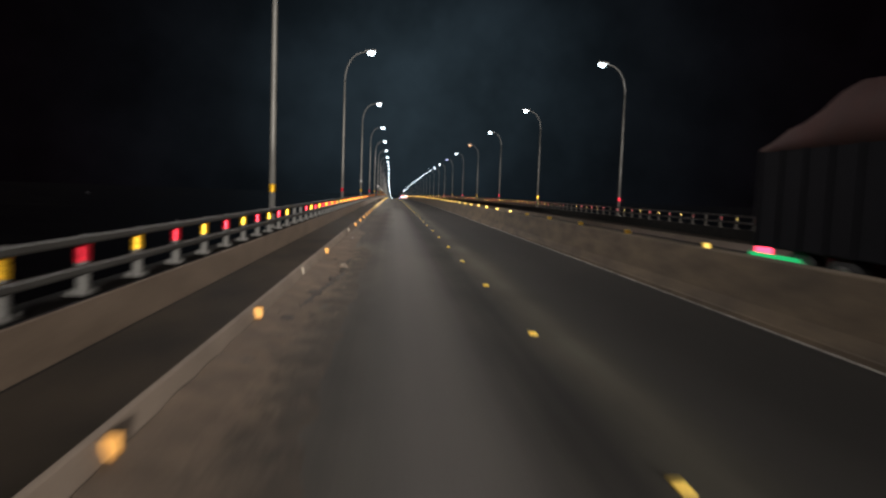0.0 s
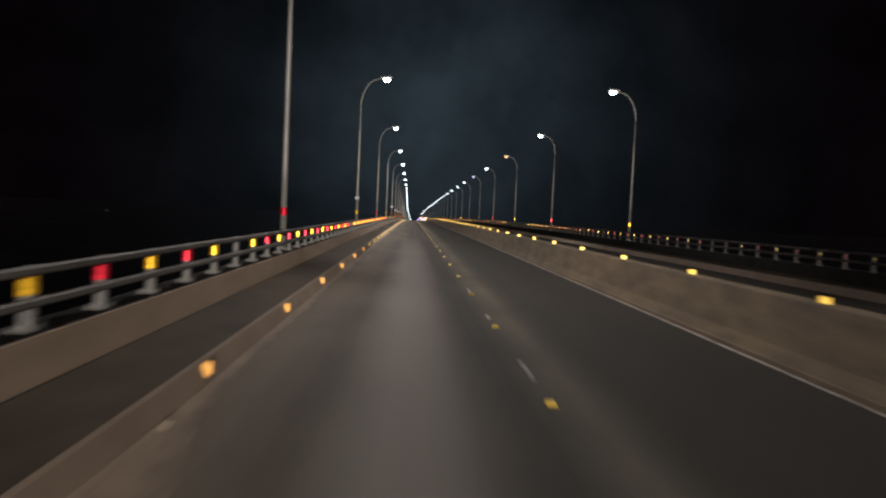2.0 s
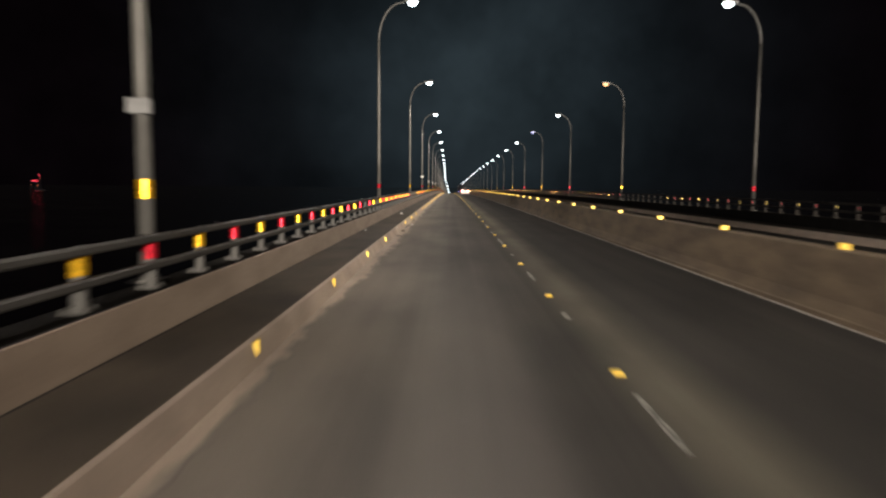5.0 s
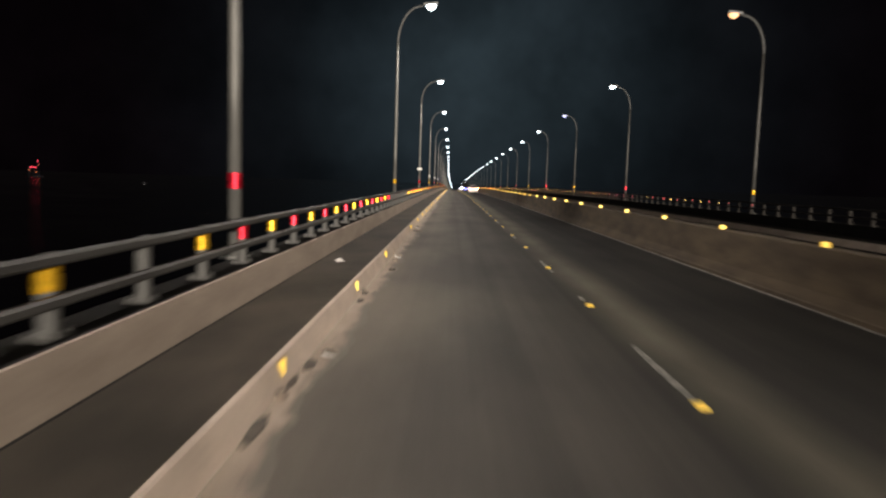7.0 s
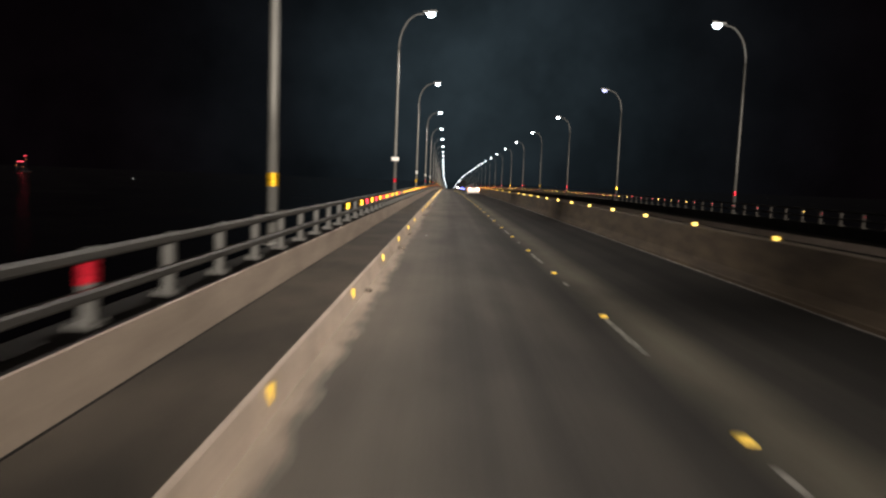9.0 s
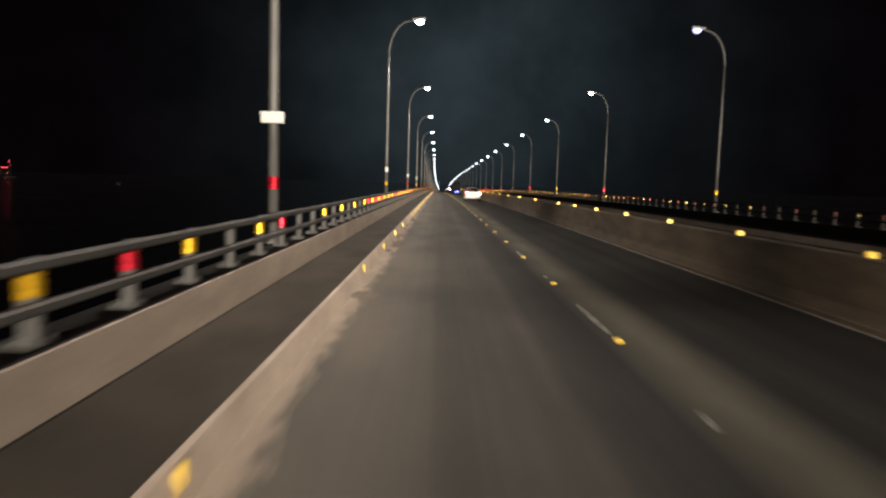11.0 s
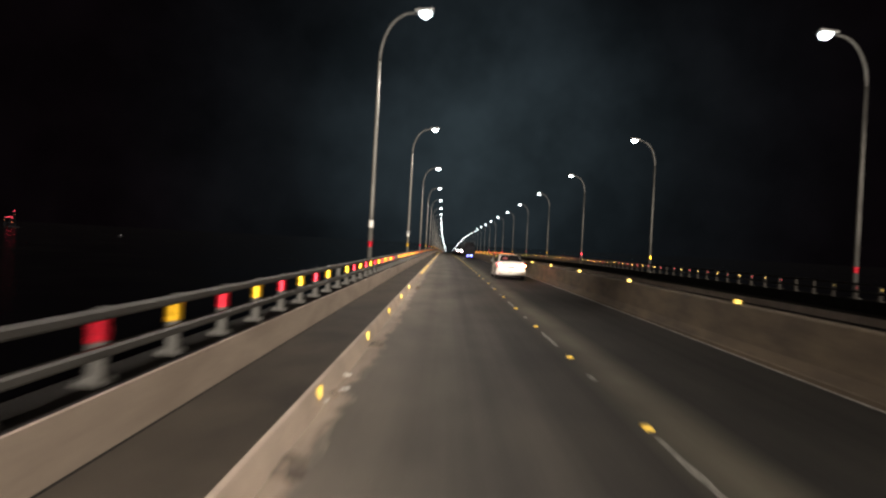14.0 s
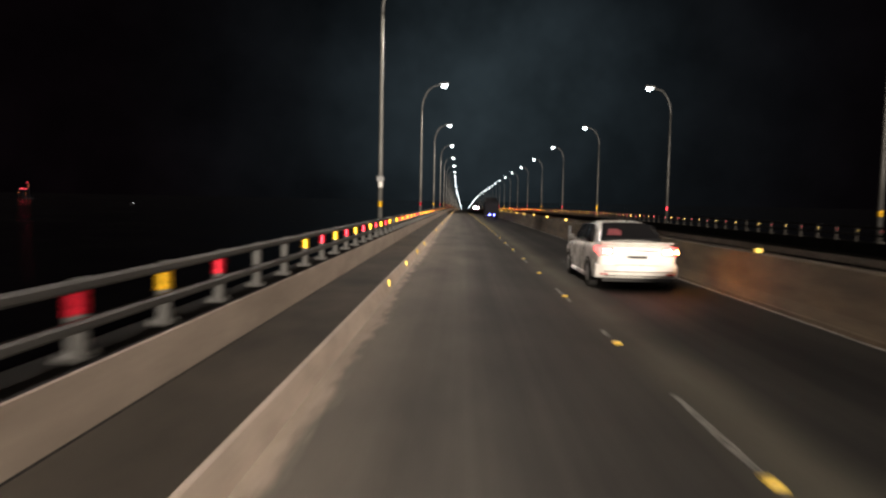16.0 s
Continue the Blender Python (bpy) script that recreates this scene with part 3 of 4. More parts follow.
def gutter_dust(mirror=False):
    """Drifted dust along the kerb, with an uneven edge and low relief."""
    ss = list(np.arange(-24, 210, 0.12)) + list(np.arange(210, 300, 0.4)) + list(np.arange(300, 900, 6.0))
    verts, faces = [], []
    cols = 16
    for s in ss:
        wide = float(np.interp(s, [1.5, 3.4, 9.2, 13, 38, 60], [1.15, 0.72, 0.66, 0.30, 0.18, 0.34])) + 0.10 * noise.noise((s * 0.11, 3.1, 0)) + 0.11 * noise.noise((s * 0.45, 7.7, 0)) + 0.10 * noise.noise((s * 1.7, 1.7, 0)) + 0.06 * noise.noise((s * 4.1, 5.7, 0))
        wide = max(wide, 0.12)
        for c in range(cols):
            u = c / (cols - 1)
            x = KERB + 0.075 + u * (wide - 0.03)
            heap = 1 - min(max((s - 7) / 5, 0), 1)
            z = 0.0025 + (1 - u) ** 2 * (0.010 + 0.075 * heap) + (0.004 + 0.040 * heap) * abs(noise.noise((x * 5, s * 1.4, 0))) * (1 - u) ** 0.6 + (0.002 + 0.022 * heap) * abs(noise.noise((x * 13, s * 4.1, 2))) * (1 - u) ** 0.5
            gully = math.exp(-((x + 1.72 - 0.10 * noise.noise((s * 0.7, 9.9, 0))) / 0.07) ** 2)
            z -= heap * (0.022 * gully + 0.05 * min(max(s - 2, 0), 1) * math.exp(-((x + 2.28) / 0.035) ** 2))
            z = z if c < cols - 1 else -0.004
            verts.append(at(s, 2 * MID - x if mirror else x, ROAD + z))
    for i in range(len(ss) - 1):
        for c in range(cols - 1):
            a = i * cols + c
            faces.append((a, a + cols, a + cols + 1, a + 1) if mirror else (a, a + 1, a + cols + 1, a + cols))
    ob = mesh_object("dust_drift", verts, faces, DUST, smooth=True)
    layer = ob.data.uv_layers.new(name="across")
    for lp in ob.data.loops:
        layer.data[lp.index].uv = ((lp.vertex_index % cols) / (cols - 1), ss[lp.vertex_index // cols] + 24)
    return tagged(ob, "brown sand and dust drifted along the kerb", "dust", kind="stuff")


gutter_dust()

# ---------------------------------------------------------------- railing


BARE = {2, 3, 14, 31, 32, 49, 52, 69, 70, 71, 72, 73, 74, 75, 76, 78, 88, 91, 92, 94, 96, 98, 106, 108, 111, 120, 133, 134}
STEP, FIRST = PANEL / 18, -0.52


def post_mesh():
    bm = bmesh.new()
    tube(bm, [(0, 0, 0.025), (0, 0, 0.53)], [0.059, 0.059], 14)
    return bm


def railing(mirror):
    root = new("railing")
    tagged(root, "%s two-rail steel bridge railing with %s" % (("shade-darkened", "small reflectors on its posts") if mirror else ("dull grey", "red and yellow banded posts")), "railing", group="bridge railings")
    for z0, z1 in ((0.82, 0.90), (1.096, 1.176)):
        x0, x1 = POST_X + 0.07, POST_X + 0.15
        b = 0.018
        sweep("rail", [(x0, z0 + b), (x0 + b, z0), (x1 - b, z0), (x1, z0 + b), (x1, z1 - b), (x1 - b, z1), (x0 + b, z1), (x0, z1 - b)], STEEL_IN_SHADE if mirror else RAIL_STEEL, s0=-40, s1=1200, parent=root, mirror=mirror)
    return root


def posts(root, mirror):
    px = 2 * MID - POST_X if mirror else POST_X
    first = None
    steel = STEEL_IN_SHADE if mirror else STEEL
    band = (0.385, 0.440) if mirror else (0.315, 0.50)
    for n in range(-14, 214):
        m = stand(FIRST + n * STEP, px, 0.594)
        if first is None:
            post = part("post", post_mesh(), steel, root)
            bm = bmesh.new()
            box(bm, -0.12, 0.095, -0.10, 0.10, 0.0, 0.025, 0.006, 1)
            for bx in (-0.095, 0.070):
                for by in (-0.075, 0.075):
                    tube(bm, [(bx, by, 0.025), (bx, by, 0.05)], [0.016, 0.016], 6)
            plate = part("base_plate", bm, steel, post)
            clips = []
            for z0 in (0.27, 0.545):
                bm = bmesh.new()
                box(bm, 0.0, 0.078, -0.04, 0.04, z0 - 0.03, z0 + 0.03)
                clips.append(part("rail_bracket", bm, steel, post))
            bm = bmesh.new()
            if mirror:
                box(bm, -0.018, 0.018, 0.058, 0.075, 0.372, 0.445, 0.004, 1)
            else:
                tube(bm, [(0, 0, band[0]), (0, 0, band[1])], [0.066, 0.066], 16)
            film = part("reflective_band", bm, FAR_YELLOW if mirror else YELLOW, post)
            red_mesh = film.data.copy()
            red_mesh.materials[0] = DIM_RED if mirror else RED
            first = (post.data, plate.data, clips[0].data, film.data, red_mesh, clips[1].data)
        else:
            post = new("post", first[0])
            post.parent = root
            for nm, me in (("base_plate", first[1]), ("rail_bracket", first[2]), ("rail_bracket", first[5]), ("reflective_band", first[3])):
                c = new(nm, me)
                c.parent = post
        if mirror:
            m = m @ pose(0, 0, 0, 0, 0, 180)
        post.matrix_world = m
        film = [c for c in post.children if c.name.startswith("reflective_band")][0]
        k = n if not mirror else n + 5
        if k in BARE or (k > 136 and k % 11 == 3):
            bpy.data.objects.remove(film)
        elif n % 2 == 0:
            film.data = first[4]
    # posts beyond, too far to tell apart
    for mat, odd in ((steel, None), (YELLOW, 1), (RED, 0)):
        verts, faces = [], []
        for n in range(214, 640):
            if odd is not None and n % 2 != odd:
                continue
            r, z0, z1 = (0.064, 0.0, 0.53) if odd is None else (0.070, *band)
            c, b = at(FIRST + n * STEP, px, 0.59), len(verts)
            verts += [c + Vector((r * math.cos(q * math.pi / 3), r * math.sin(q * math.pi / 3), z)) for z in (z0, z1) for q in range(6)]
            faces += [(b + q, b + (q + 1) % 6, b + 6 + (q + 1) % 6, b + 6 + q) for q in range(6)] + [tuple(b + 6 + q for q in range(6))]
        far = mesh_object("far_posts" if odd is None else "far_bands", verts, faces, mat, root)
        far["kind"] = "stuff"


# ---------------------------------------------------------------- street lamps


def street_lamp(lens_mat, band_mat, steel):
    root = new("street_lamp")
    bm = bmesh.new()
    box(bm, -0.16, 0.16, -0.16, 0.16, 0, 0.03, 0.006, 1)
    part("base_plate", bm, steel, root)
    bm = bmesh.new()
    tube(bm, [(0, 0, 0.03), (0, 0, 2.5), (0, 0, 5.5), (0, 0, 8.35 - 0.59)], [0.086, 0.082, 0.070, 0.056], 16)
    part("pole", bm, steel, root, smooth=True)
    bm = bmesh.new()
    tube(bm, [(0, 0, 0.36), (0, 0, 0.54)], [0.098, 0.098], 16)
    part("collar", bm, BLACK, root, "black collar")
    bm = bmesh.new()
    tube(bm, [(0, 0, 0.935), (0, 0, 1.145)], [0.0895, 0.0895], 18)
    part("reflective_band", bm, band_mat, root)
    z1, r = 8.35 - 0.59, 1.0
    top = HEAD_Z - 0.59 + 0.10
    pts = [(0, 0, z1)] + [(1.12 * (1 - math.cos(a)), 0, z1 + (top - 0.10 - z1) * math.sin(a)) for a in [radians(d) for d in range(10, 81, 10)]] + [(1.20, 0, top - 0.075), (1.36, 0, top - 0.04)]
    bm = bmesh.new()
    tube(bm, pts, [0.058 - 0.0022 * i for i in range(len(pts))], 12)
    part("arm", bm, ARM_GREY, root, smooth=True)
    bm = bmesh.new()
    box(bm, -0.34, 0.38, -0.21, 0.21, -0.055, 0.055, 0.045, 3)
    lamp = part("luminaire", bm, HOUSING, root, "grey lamp head")
    lamp.location, lamp.rotation_euler = (REACH, 0, top), (0, radians(-6), 0)
    bm = bmesh.new()
    bmesh.ops.create_uvsphere(bm, u_segments=20, v_segments=10, radius=1.0, matrix=Matrix.Translation((0.05, 0, -0.05)) @ Matrix.Diagonal((0.24, 0.20, 0.22, 1)))
    bmesh.ops.delete(bm, geom=[v for v in bm.verts if v.co.z > -0.049], context="VERTS")
    bmesh.ops.holes_fill(bm, edges=bm.edges)
    part("lamp_glass", bm, lens_mat, lamp, "glowing lamp glass", smooth=True)
    return root


def sign_plate(root, z0, wide, high, mat=None):
    bm = bmesh.new()
    box(bm, -wide / 2, wide / 2, -0.118, -0.106, z0, z0 + high, 0.004, 1)
    box(bm, -0.09, 0.09, -0.106, 0.0, z0 + high * 0.3, z0 + high * 0.7)
    part("sign_plate", bm, mat or WHITE, root, "blank white enamel plate")


def white_band(root, z0, high):
    bm = bmesh.new()
    tube(bm, [(0, 0, z0), (0, 0, z0 + high)], [0.0895, 0.089], 18)
    part("white_band", bm, WHITE, root, "white reflective band")


def cable_box(root, z0):
    bm = bmesh.new()
    box(bm, -0.125, 0.135, -0.135, -0.05, z0, z0 + 0.17, 0.012, 2)
    part("junction_box", bm, HOUSING, root, "small grey junction box")


def all_lamps():
    base, used = {}, set()
    # the far row takes the pole colour darkened for shade
    for side, steel in (("pale", POLE_IN_LIGHT), ("dull", POLE_IN_SHADE)):
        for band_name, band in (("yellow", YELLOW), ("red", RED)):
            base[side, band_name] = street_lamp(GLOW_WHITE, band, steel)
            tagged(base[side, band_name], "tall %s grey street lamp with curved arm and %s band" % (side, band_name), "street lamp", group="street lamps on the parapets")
    for mirror in (False, True):
        px = 2 * MID - POLE_X if mirror else POLE_X
        for k in LAMPS:
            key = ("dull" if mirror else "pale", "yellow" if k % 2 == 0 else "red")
            m = stand(k * PANEL, px, 0.59, 180 if mirror else 0)
            ob = base[key]
            if key in used:
                ob = copy_thing(ob, m)
            else:
                ob.matrix_world = m
                used.add(key)
            if mirror and k in (4, 6):
                for c in ob.children_recursive:
                    if c.name.startswith("lamp_glass"):
                        c.data = c.data.copy()
                        c.data.materials[0] = GLOW_ORANGE if k == 4 else GLOW_VIOLET
            if not mirror:
                if k == 5:
                    sign_plate(ob, 2.05, 0.39, 0.19)
                if k in (6, 7, 8):
                    white_band(ob, 1.64, 0.27)
                if k in (2, 8):
                    cable_box(ob, 1.86)


all_lamps()

# ---------------------------------------------------------------- reflectors


def repeat(name, build, mat, rows, label, category, group):
    first = None
    for m in rows:
        if first is None:
            bm = bmesh.new()
            build(bm)
            first = part(name, bm, mat)
            tagged(first, label, category, group)
            first.matrix_world = m
        else:
            copy_thing(first, m)


rnd = random.Random(5)


def kerb_plate(bm, wide=0.055, high=0.145):
    """A plate that faces the traffic, with the foot by which it is fixed to the kerb."""
    box(bm, 0.0, 0.008, -0.012, 0.022, -high / 2 + 0.01, high / 2 - 0.01, 0.003, 1)
    box(bm, 0.0, wide, -0.012, 0.0, -high / 2, high / 2, 0.004, 1)


def broad_kerb_plate(bm):
    kerb_plate(bm, 0.110, 0.140)


def stud(bm):
    r = bmesh.ops.create_cube(bm, size=1.0, matrix=Matrix.Translation((0, 0, 0.015)) @ Matrix.Diagonal((0.105, 0.125, 0.030, 1)))
    for v in r["verts"]:
        if v.co.z > 0.015:
            v.co.x *= 0.86
            v.co.y *= 0.80


def barrier_block(bm):
    box(bm, -0.066, 0.066, -0.03, 0.03, 0.0, 0.095, 0.010, 2)


PLATES = [(n, stand(-14.13 + n * 4.516 + rnd.uniform(-0.05, 0.05), KERB + 0.022, 0.068, rnd.uniform(-5, 5))) for n in range(74) if n not in (4, 22, 30, 43, 44) and (n < 48 or n % 3 == 0)]
WORN = (2, 5, 18, 35)
repeat("kerb_reflector", broad_kerb_plate, ORANGE_AMBER, [m for n, m in PLATES if n < 12 and n not in WORN], "broad orange reflective plate fixed on the kerb", "reflector", "kerb reflectors")
repeat("kerb_reflector", kerb_plate, AMBER, [m for n, m in PLATES if n >= 12 and n not in WORN], "narrow yellow reflective plate fixed on the kerb", "reflector", "kerb reflectors")
FADED = material("faded_reflector_plastic", (0.42, 0.37, 0.30), 0.7, other=(0.30, 0.26, 0.21), scale=18, fine=90)
repeat("kerb_reflector", kerb_plate, FADED, [m for n, m in PLATES if n in WORN], "worn and faded reflective plate on the kerb", "reflector", "kerb reflectors")
repeat("road_stud", stud, AMBER, [stand(-14.33 + n * 4.516 + rnd.uniform(-0.08, 0.08), LANE_X, ROAD + 0.001) for n in range(76)],
       "low amber road stud on the lane line", "road stud", "lane studs")
repeat("barrier_reflector", barrier_block, AMBER, [stand(-6.35 + n * 4.16, MID - 0.02, 0.843) for n in range(80) if n < 38 or n % 2],
       "amber reflector block on top of the median barrier", "reflector", "barrier reflectors")

# clods, stones and litter along the kerb
CLOD = material("dry_earth_clod", (0.23, 0.185, 0.145), 0.95, other=(0.09, 0.075, 0.06), scale=22, fine=90, bump=0.6, depth=0.02)
# sand colour that holds the dark of hollows and shaded edges
DARK_SAND = material("dark_hollow_and_edge_sand", (0.105, 0.086, 0.068), 0.95, other=(0.062, 0.053, 0.044), scale=5, fine=24)
PAPER = material("crumpled_white_paper", (0.72, 0.70, 0.66), 0.8, other=(0.55, 0.53, 0.5), scale=12, fine=80)


def clod(s, x, z, size, seed):
    bm = bmesh.new()
    bmesh.ops.create_icosphere(bm, subdivisions=3, radius=1.0)
    for v in bm.verts:
        d = 1 + 0.45 * noise.noise(v.co * 1.7 + Vector((seed * 9.1, 0, 0))) + 0.15 * noise.noise(v.co * 5 + Vector((0, seed * 3.3, 0)))
        v.co = Vector((v.co.x * size * 0.55, v.co.y * size * 0.65, max(v.co.z, -0.15) * size * 0.45)) * d
    ob = part("dirt_clod", bm, CLOD, smooth=True)
    tagged(ob, "flat dry clod of earth lying near the kerb", "clod", group="clods along the kerb")
    ob.matrix_world = stand(s, x, z + size * 0.04, seed * 47 % 360)


def litter(s, x, z, size, seed):
    bm = bmesh.new()
    bmesh.ops.create_grid(bm, x_segments=6, y_segments=6, size=size / 2)
    for v in bm.verts:
        v.co.z = size * (0.25 + 0.5 * abs(noise.noise(v.co * 9 / size * 0.35 + Vector((seed, seed * 2, 0))))) * (1 if v.co.y > 0 else 0.45)
    bmesh.ops.solidify(bm, geom=list(bm.faces), thickness=0.004)
    ob = part("paper_litter", bm, PAPER)
    tagged(ob, "crumpled scrap of white paper on the ground", "litter", group="litter along the kerb")
    ob.matrix_world = stand(s, x, z - size * 0.08, seed * 31 % 360)


for i, (s, x, size) in enumerate(((135.5, -2.2, 0.20), (135.0, -2.28, 0.10), (133.4, -2.17, 0.14), (139.3, -2.28, 0.13), (145.4, -2.24, 0.14), (146.8, -2.29, 0.12), (147.8, -2.28, 0.10), (158.0, -2.3, 0.12),
                                  (68.3, -2.22, 0.15), (67.8, -1.98, 0.10), (72.7, -2.15, 0.12), (71.3, -2.3, 0.12), (76.6, -2.3, 0.12), (81.0, -2.17, 0.11), (92.2, -2.24, 0.12), (106.6, -2.2, 0.14), (111.3, -2.23, 0.12), (99.9, -2.28, 0.12),
                                  (177.2, -2.1, 0.16), (178.4, -2.12, 0.13), (-2.2, -2.28, 0.20), (-1.5, -2.2, 0.15), (-4.0, -2.25, 0.13), (-3.0, -1.75, 0.22), (-2.6, -1.82, 0.12), (1.14, -2.18, 0.15), (0.4, -2.28, 0.16), (-0.6, -2.22, 0.14),
                                  (3.6, -2.15, 0.12), (-11.6, -2.05, 0.16), (-9.0, -2.15, 0.15), (-8.2, -1.95, 0.12), (-6.4, -2.1, 0.14), (11.6, -2.24, 0.09))):
    clod(s, x, ROAD + 0.008, size, i + 1)
for i, (s, x, z, size) in enumerate(((78.5, -3.0, 0.155, 0.15), (91.3, -2.2, ROAD + 0.02, 0.11), (81.4, -2.14, ROAD + 0.02, 0.14), (1.14, -2.32, ROAD + 0.03, 0.13), (72.6, -2.12, ROAD + 0.02, 0.10), (159.1, -2.29, ROAD + 0.03, 0.12),
                                     (158.3, -2.2, ROAD + 0.02, 0.10), (157.6, -2.32, ROAD + 0.03, 0.08), (111.3, -1.7, ROAD, 0.06), (65.2, -3.27, 0.155, 0.07), (6.0, -2.06, ROAD + 0.045, 0.045))):
    litter(s, x, z, size, i + 1)


def scrape(s, x, wide, seed):
    """A shallow pit kicked into the dust, its far rim heaped up."""
    n = 22
    verts, faces = [], []
    for i in range(n + 1):
        for j in range(n + 1):
            u, v = 2 * i / n - 1, 2 * j / n - 1
            q = math.hypot(u, v) * (1 + 0.3 * noise.noise((u * 1.6, v * 1.6, seed * 3.3)))
            rim = math.exp(-((q - 0.62) / 0.18) ** 2) * (0.75 + 0.5 * v) * (0.7 + 0.6 * noise.noise((u * 3, v * 3, seed)))
            z = 0.020 + 0.034 * max(rim, 0) - 0.014 * math.exp(-(q / 0.4) ** 2) if q < 1 else -0.01
            verts.append(at(s + v * wide * 0.75, x + u * wide * 0.5, ROAD + z))
    for i in range(n):
        for j in range(n):
            a = i * (n + 1) + j
            faces.append((a, a + n + 1, a + n + 2, a + 1))
    ob = mesh_object("dust_scrape", verts, faces, CLOD, smooth=True)
    tagged(ob, "shallow scraped pit in the dust along the kerb", "dust", kind="stuff")


for i, row in enumerate(((90.1, -2.16, 0.42), (123.8, -2.13, 0.46), (133.06, -2.18, 0.42), (132.2, -2.12, 0.40), (162.1, -2.22, 0.32), (155.5, -2.26, 0.36), (130.8, -2.26, 0.24), (66.0, -2.2, 0.3))):
    scrape(*row, i + 1)

# ragged dark strips along the crusted sand: edge shade and damp put into colour
def dark_edge_strip(s0, s1, x0, x1, wide, lift, seed):
    count = max(int((s1 - s0) / 0.12), 4)
    verts, faces = [], []
    for i in range(count + 1):
        u = i / count
        s = s0 + (s1 - s0) * u
        x = x0 + (x1 - x0) * u + 0.05 * noise.noise((s * 1.3, seed, 0)) + 0.02 * noise.noise((s * 5, seed, 4))
        w = wide * (0.25 + 0.75 * math.sin(math.pi * u)) * (0.8 + 0.6 * noise.noise((s * 3, seed, 9)))
        verts += [at(s, x - w / 2, ROAD + 0.004), at(s, x - w * 0.2, ROAD + lift + 0.017), at(s, x + w * 0.1, ROAD + lift + 0.012), at(s, x + w / 2, ROAD + 0.003)]
    for i in range(count):
        faces += [(i * 4 + j, i * 4 + j + 1, i * 4 + j + 5, i * 4 + j + 4) for j in range(3)]
    ob = mesh_object("crust_edge", verts, faces, DARK_SAND, smooth=True)
    tagged(ob, "dark strip for shade and damp along the crusted sand", "sand crust", kind="stuff")


for i, row in enumerate(((-8.4, -6.2, -1.95, -1.78, 0.24, 0.040), (-6.3, -3.4, -1.78, -1.60, 0.16, 0.036), (-3.0, -1.0, -1.76, -1.64, 0.14, 0.036), (3.5, 8.4, -1.60, -1.69, 0.10, 0.0), (8.5, 9.5, -1.62, -1.50, 0.09, 0.0))):
    dark_edge_strip(*row, i + 2)



def dark_patch(s, x, wide, length, seed, lift=0.0):
    """A lobed patch, its dark colour standing for a hollow, with a crumbled rim."""
    k = 26
    verts, faces = [at(s, x, ROAD + lift + 0.026)], []
    for q, z in ((0.55, 0.027), (0.85, 0.036), (1.0, 0.012)):
        for i in range(k):
            a = 2 * math.pi * i / k
            d = q * (1 + 0.35 * noise.noise((math.cos(a) * 1.5, math.sin(a) * 1.5, seed * 2.7)) + 0.22 * noise.noise((math.cos(a) * 5, math.sin(a) * 5, seed * 1.3)))
            verts.append(at(s + d * length / 2 * math.sin(a), x + d * wide / 2 * math.cos(a), ROAD + (lift if q < 1 else 0.0) + z * (0.85 + 0.5 * noise.noise((a * 3, q, seed)))))
    faces = [(0, 1 + i, 1 + (i + 1) % k) for i in range(k)]
    for r in range(2):
        b = 1 + r * k
        faces += [(b + i, b + k + i, b + k + (i + 1) % k, b + (i + 1) % k) for i in range(k)]
    ob = mesh_object("dark_patch", verts, faces, DARK_SAND, smooth=True)
    tagged(ob, "small dark patch for a hollow in the dust along the kerb", "damp patch", kind="stuff")


for i, row in enumerate(((70.6, -2.27, 0.10, 0.55), (71.7, -2.28, 0.07, 0.40), (72.3, -2.25, 0.13, 0.34), (75.8, -2.24, 0.09, 0.26), (76.5, -2.26, 0.10, 0.22), (79.4, -2.09, 0.15, 0.26), (89.7, -2.12, 0.20, 0.30),
                         (141.9, -2.30, 0.035, 1.5), (145.4, -2.2, 0.20, 0.30), (146.95, -2.24, 0.17, 0.30), (148.0, -2.27, 0.09, 0.20), (155.3, -2.13, 0.15, 0.26), (178.4, -2.13, 0.14, 0.22))):
    dark_patch(*row, i + 1)
for i, row in enumerate(((-3.7, -1.66, 0.22, 0.45), (-5.2, -1.76, 0.20, 0.45), (-7.0, -1.92, 0.26, 0.5), (-1.6, -2.05, 0.16, 0.35), (-9.3, -2.0, 0.18, 0.4))):
    dark_patch(*row, i + 21, 0.036)

# faded dashes of the lane line, and the flecks left of the older ones between them


def dash(mid, length, wide, seed):
    count = max(int(length / 0.11), 3)
    verts, faces = [], []
    for i in range(count + 1):
        u = i / count
        q = mid + (u - 0.5) * length
        w = wide * (0.62 + 0.38 * math.sin(math.pi * min(max(u, 0.08), 0.92))) * (0.92 + 0.35 * noise.noise((q * 2.3, seed, 0)))
        x = LANE_X + 0.012 * noise.noise((q * 0.9, seed, 5))
        verts += [at(q, x + dx, ROAD + z) for dx, z in ((-w / 2, 0.0), (-w / 2, 0.005), (w / 2, 0.005), (w / 2, 0.0))]
    for i in range(count):
        faces += [(i * 4 + j, i * 4 + j + 1, i * 4 + j + 5, i * 4 + j + 4) for j in range(3)]
    faces += [(0, 3, 2, 1), tuple(count * 4 + j for j in range(4))]
    ob = mesh_object("lane_dash", verts, faces, PAINT)
    tagged(ob, "short faded white dash of the lane line", "road marking", group="lane dashes", kind="structure")


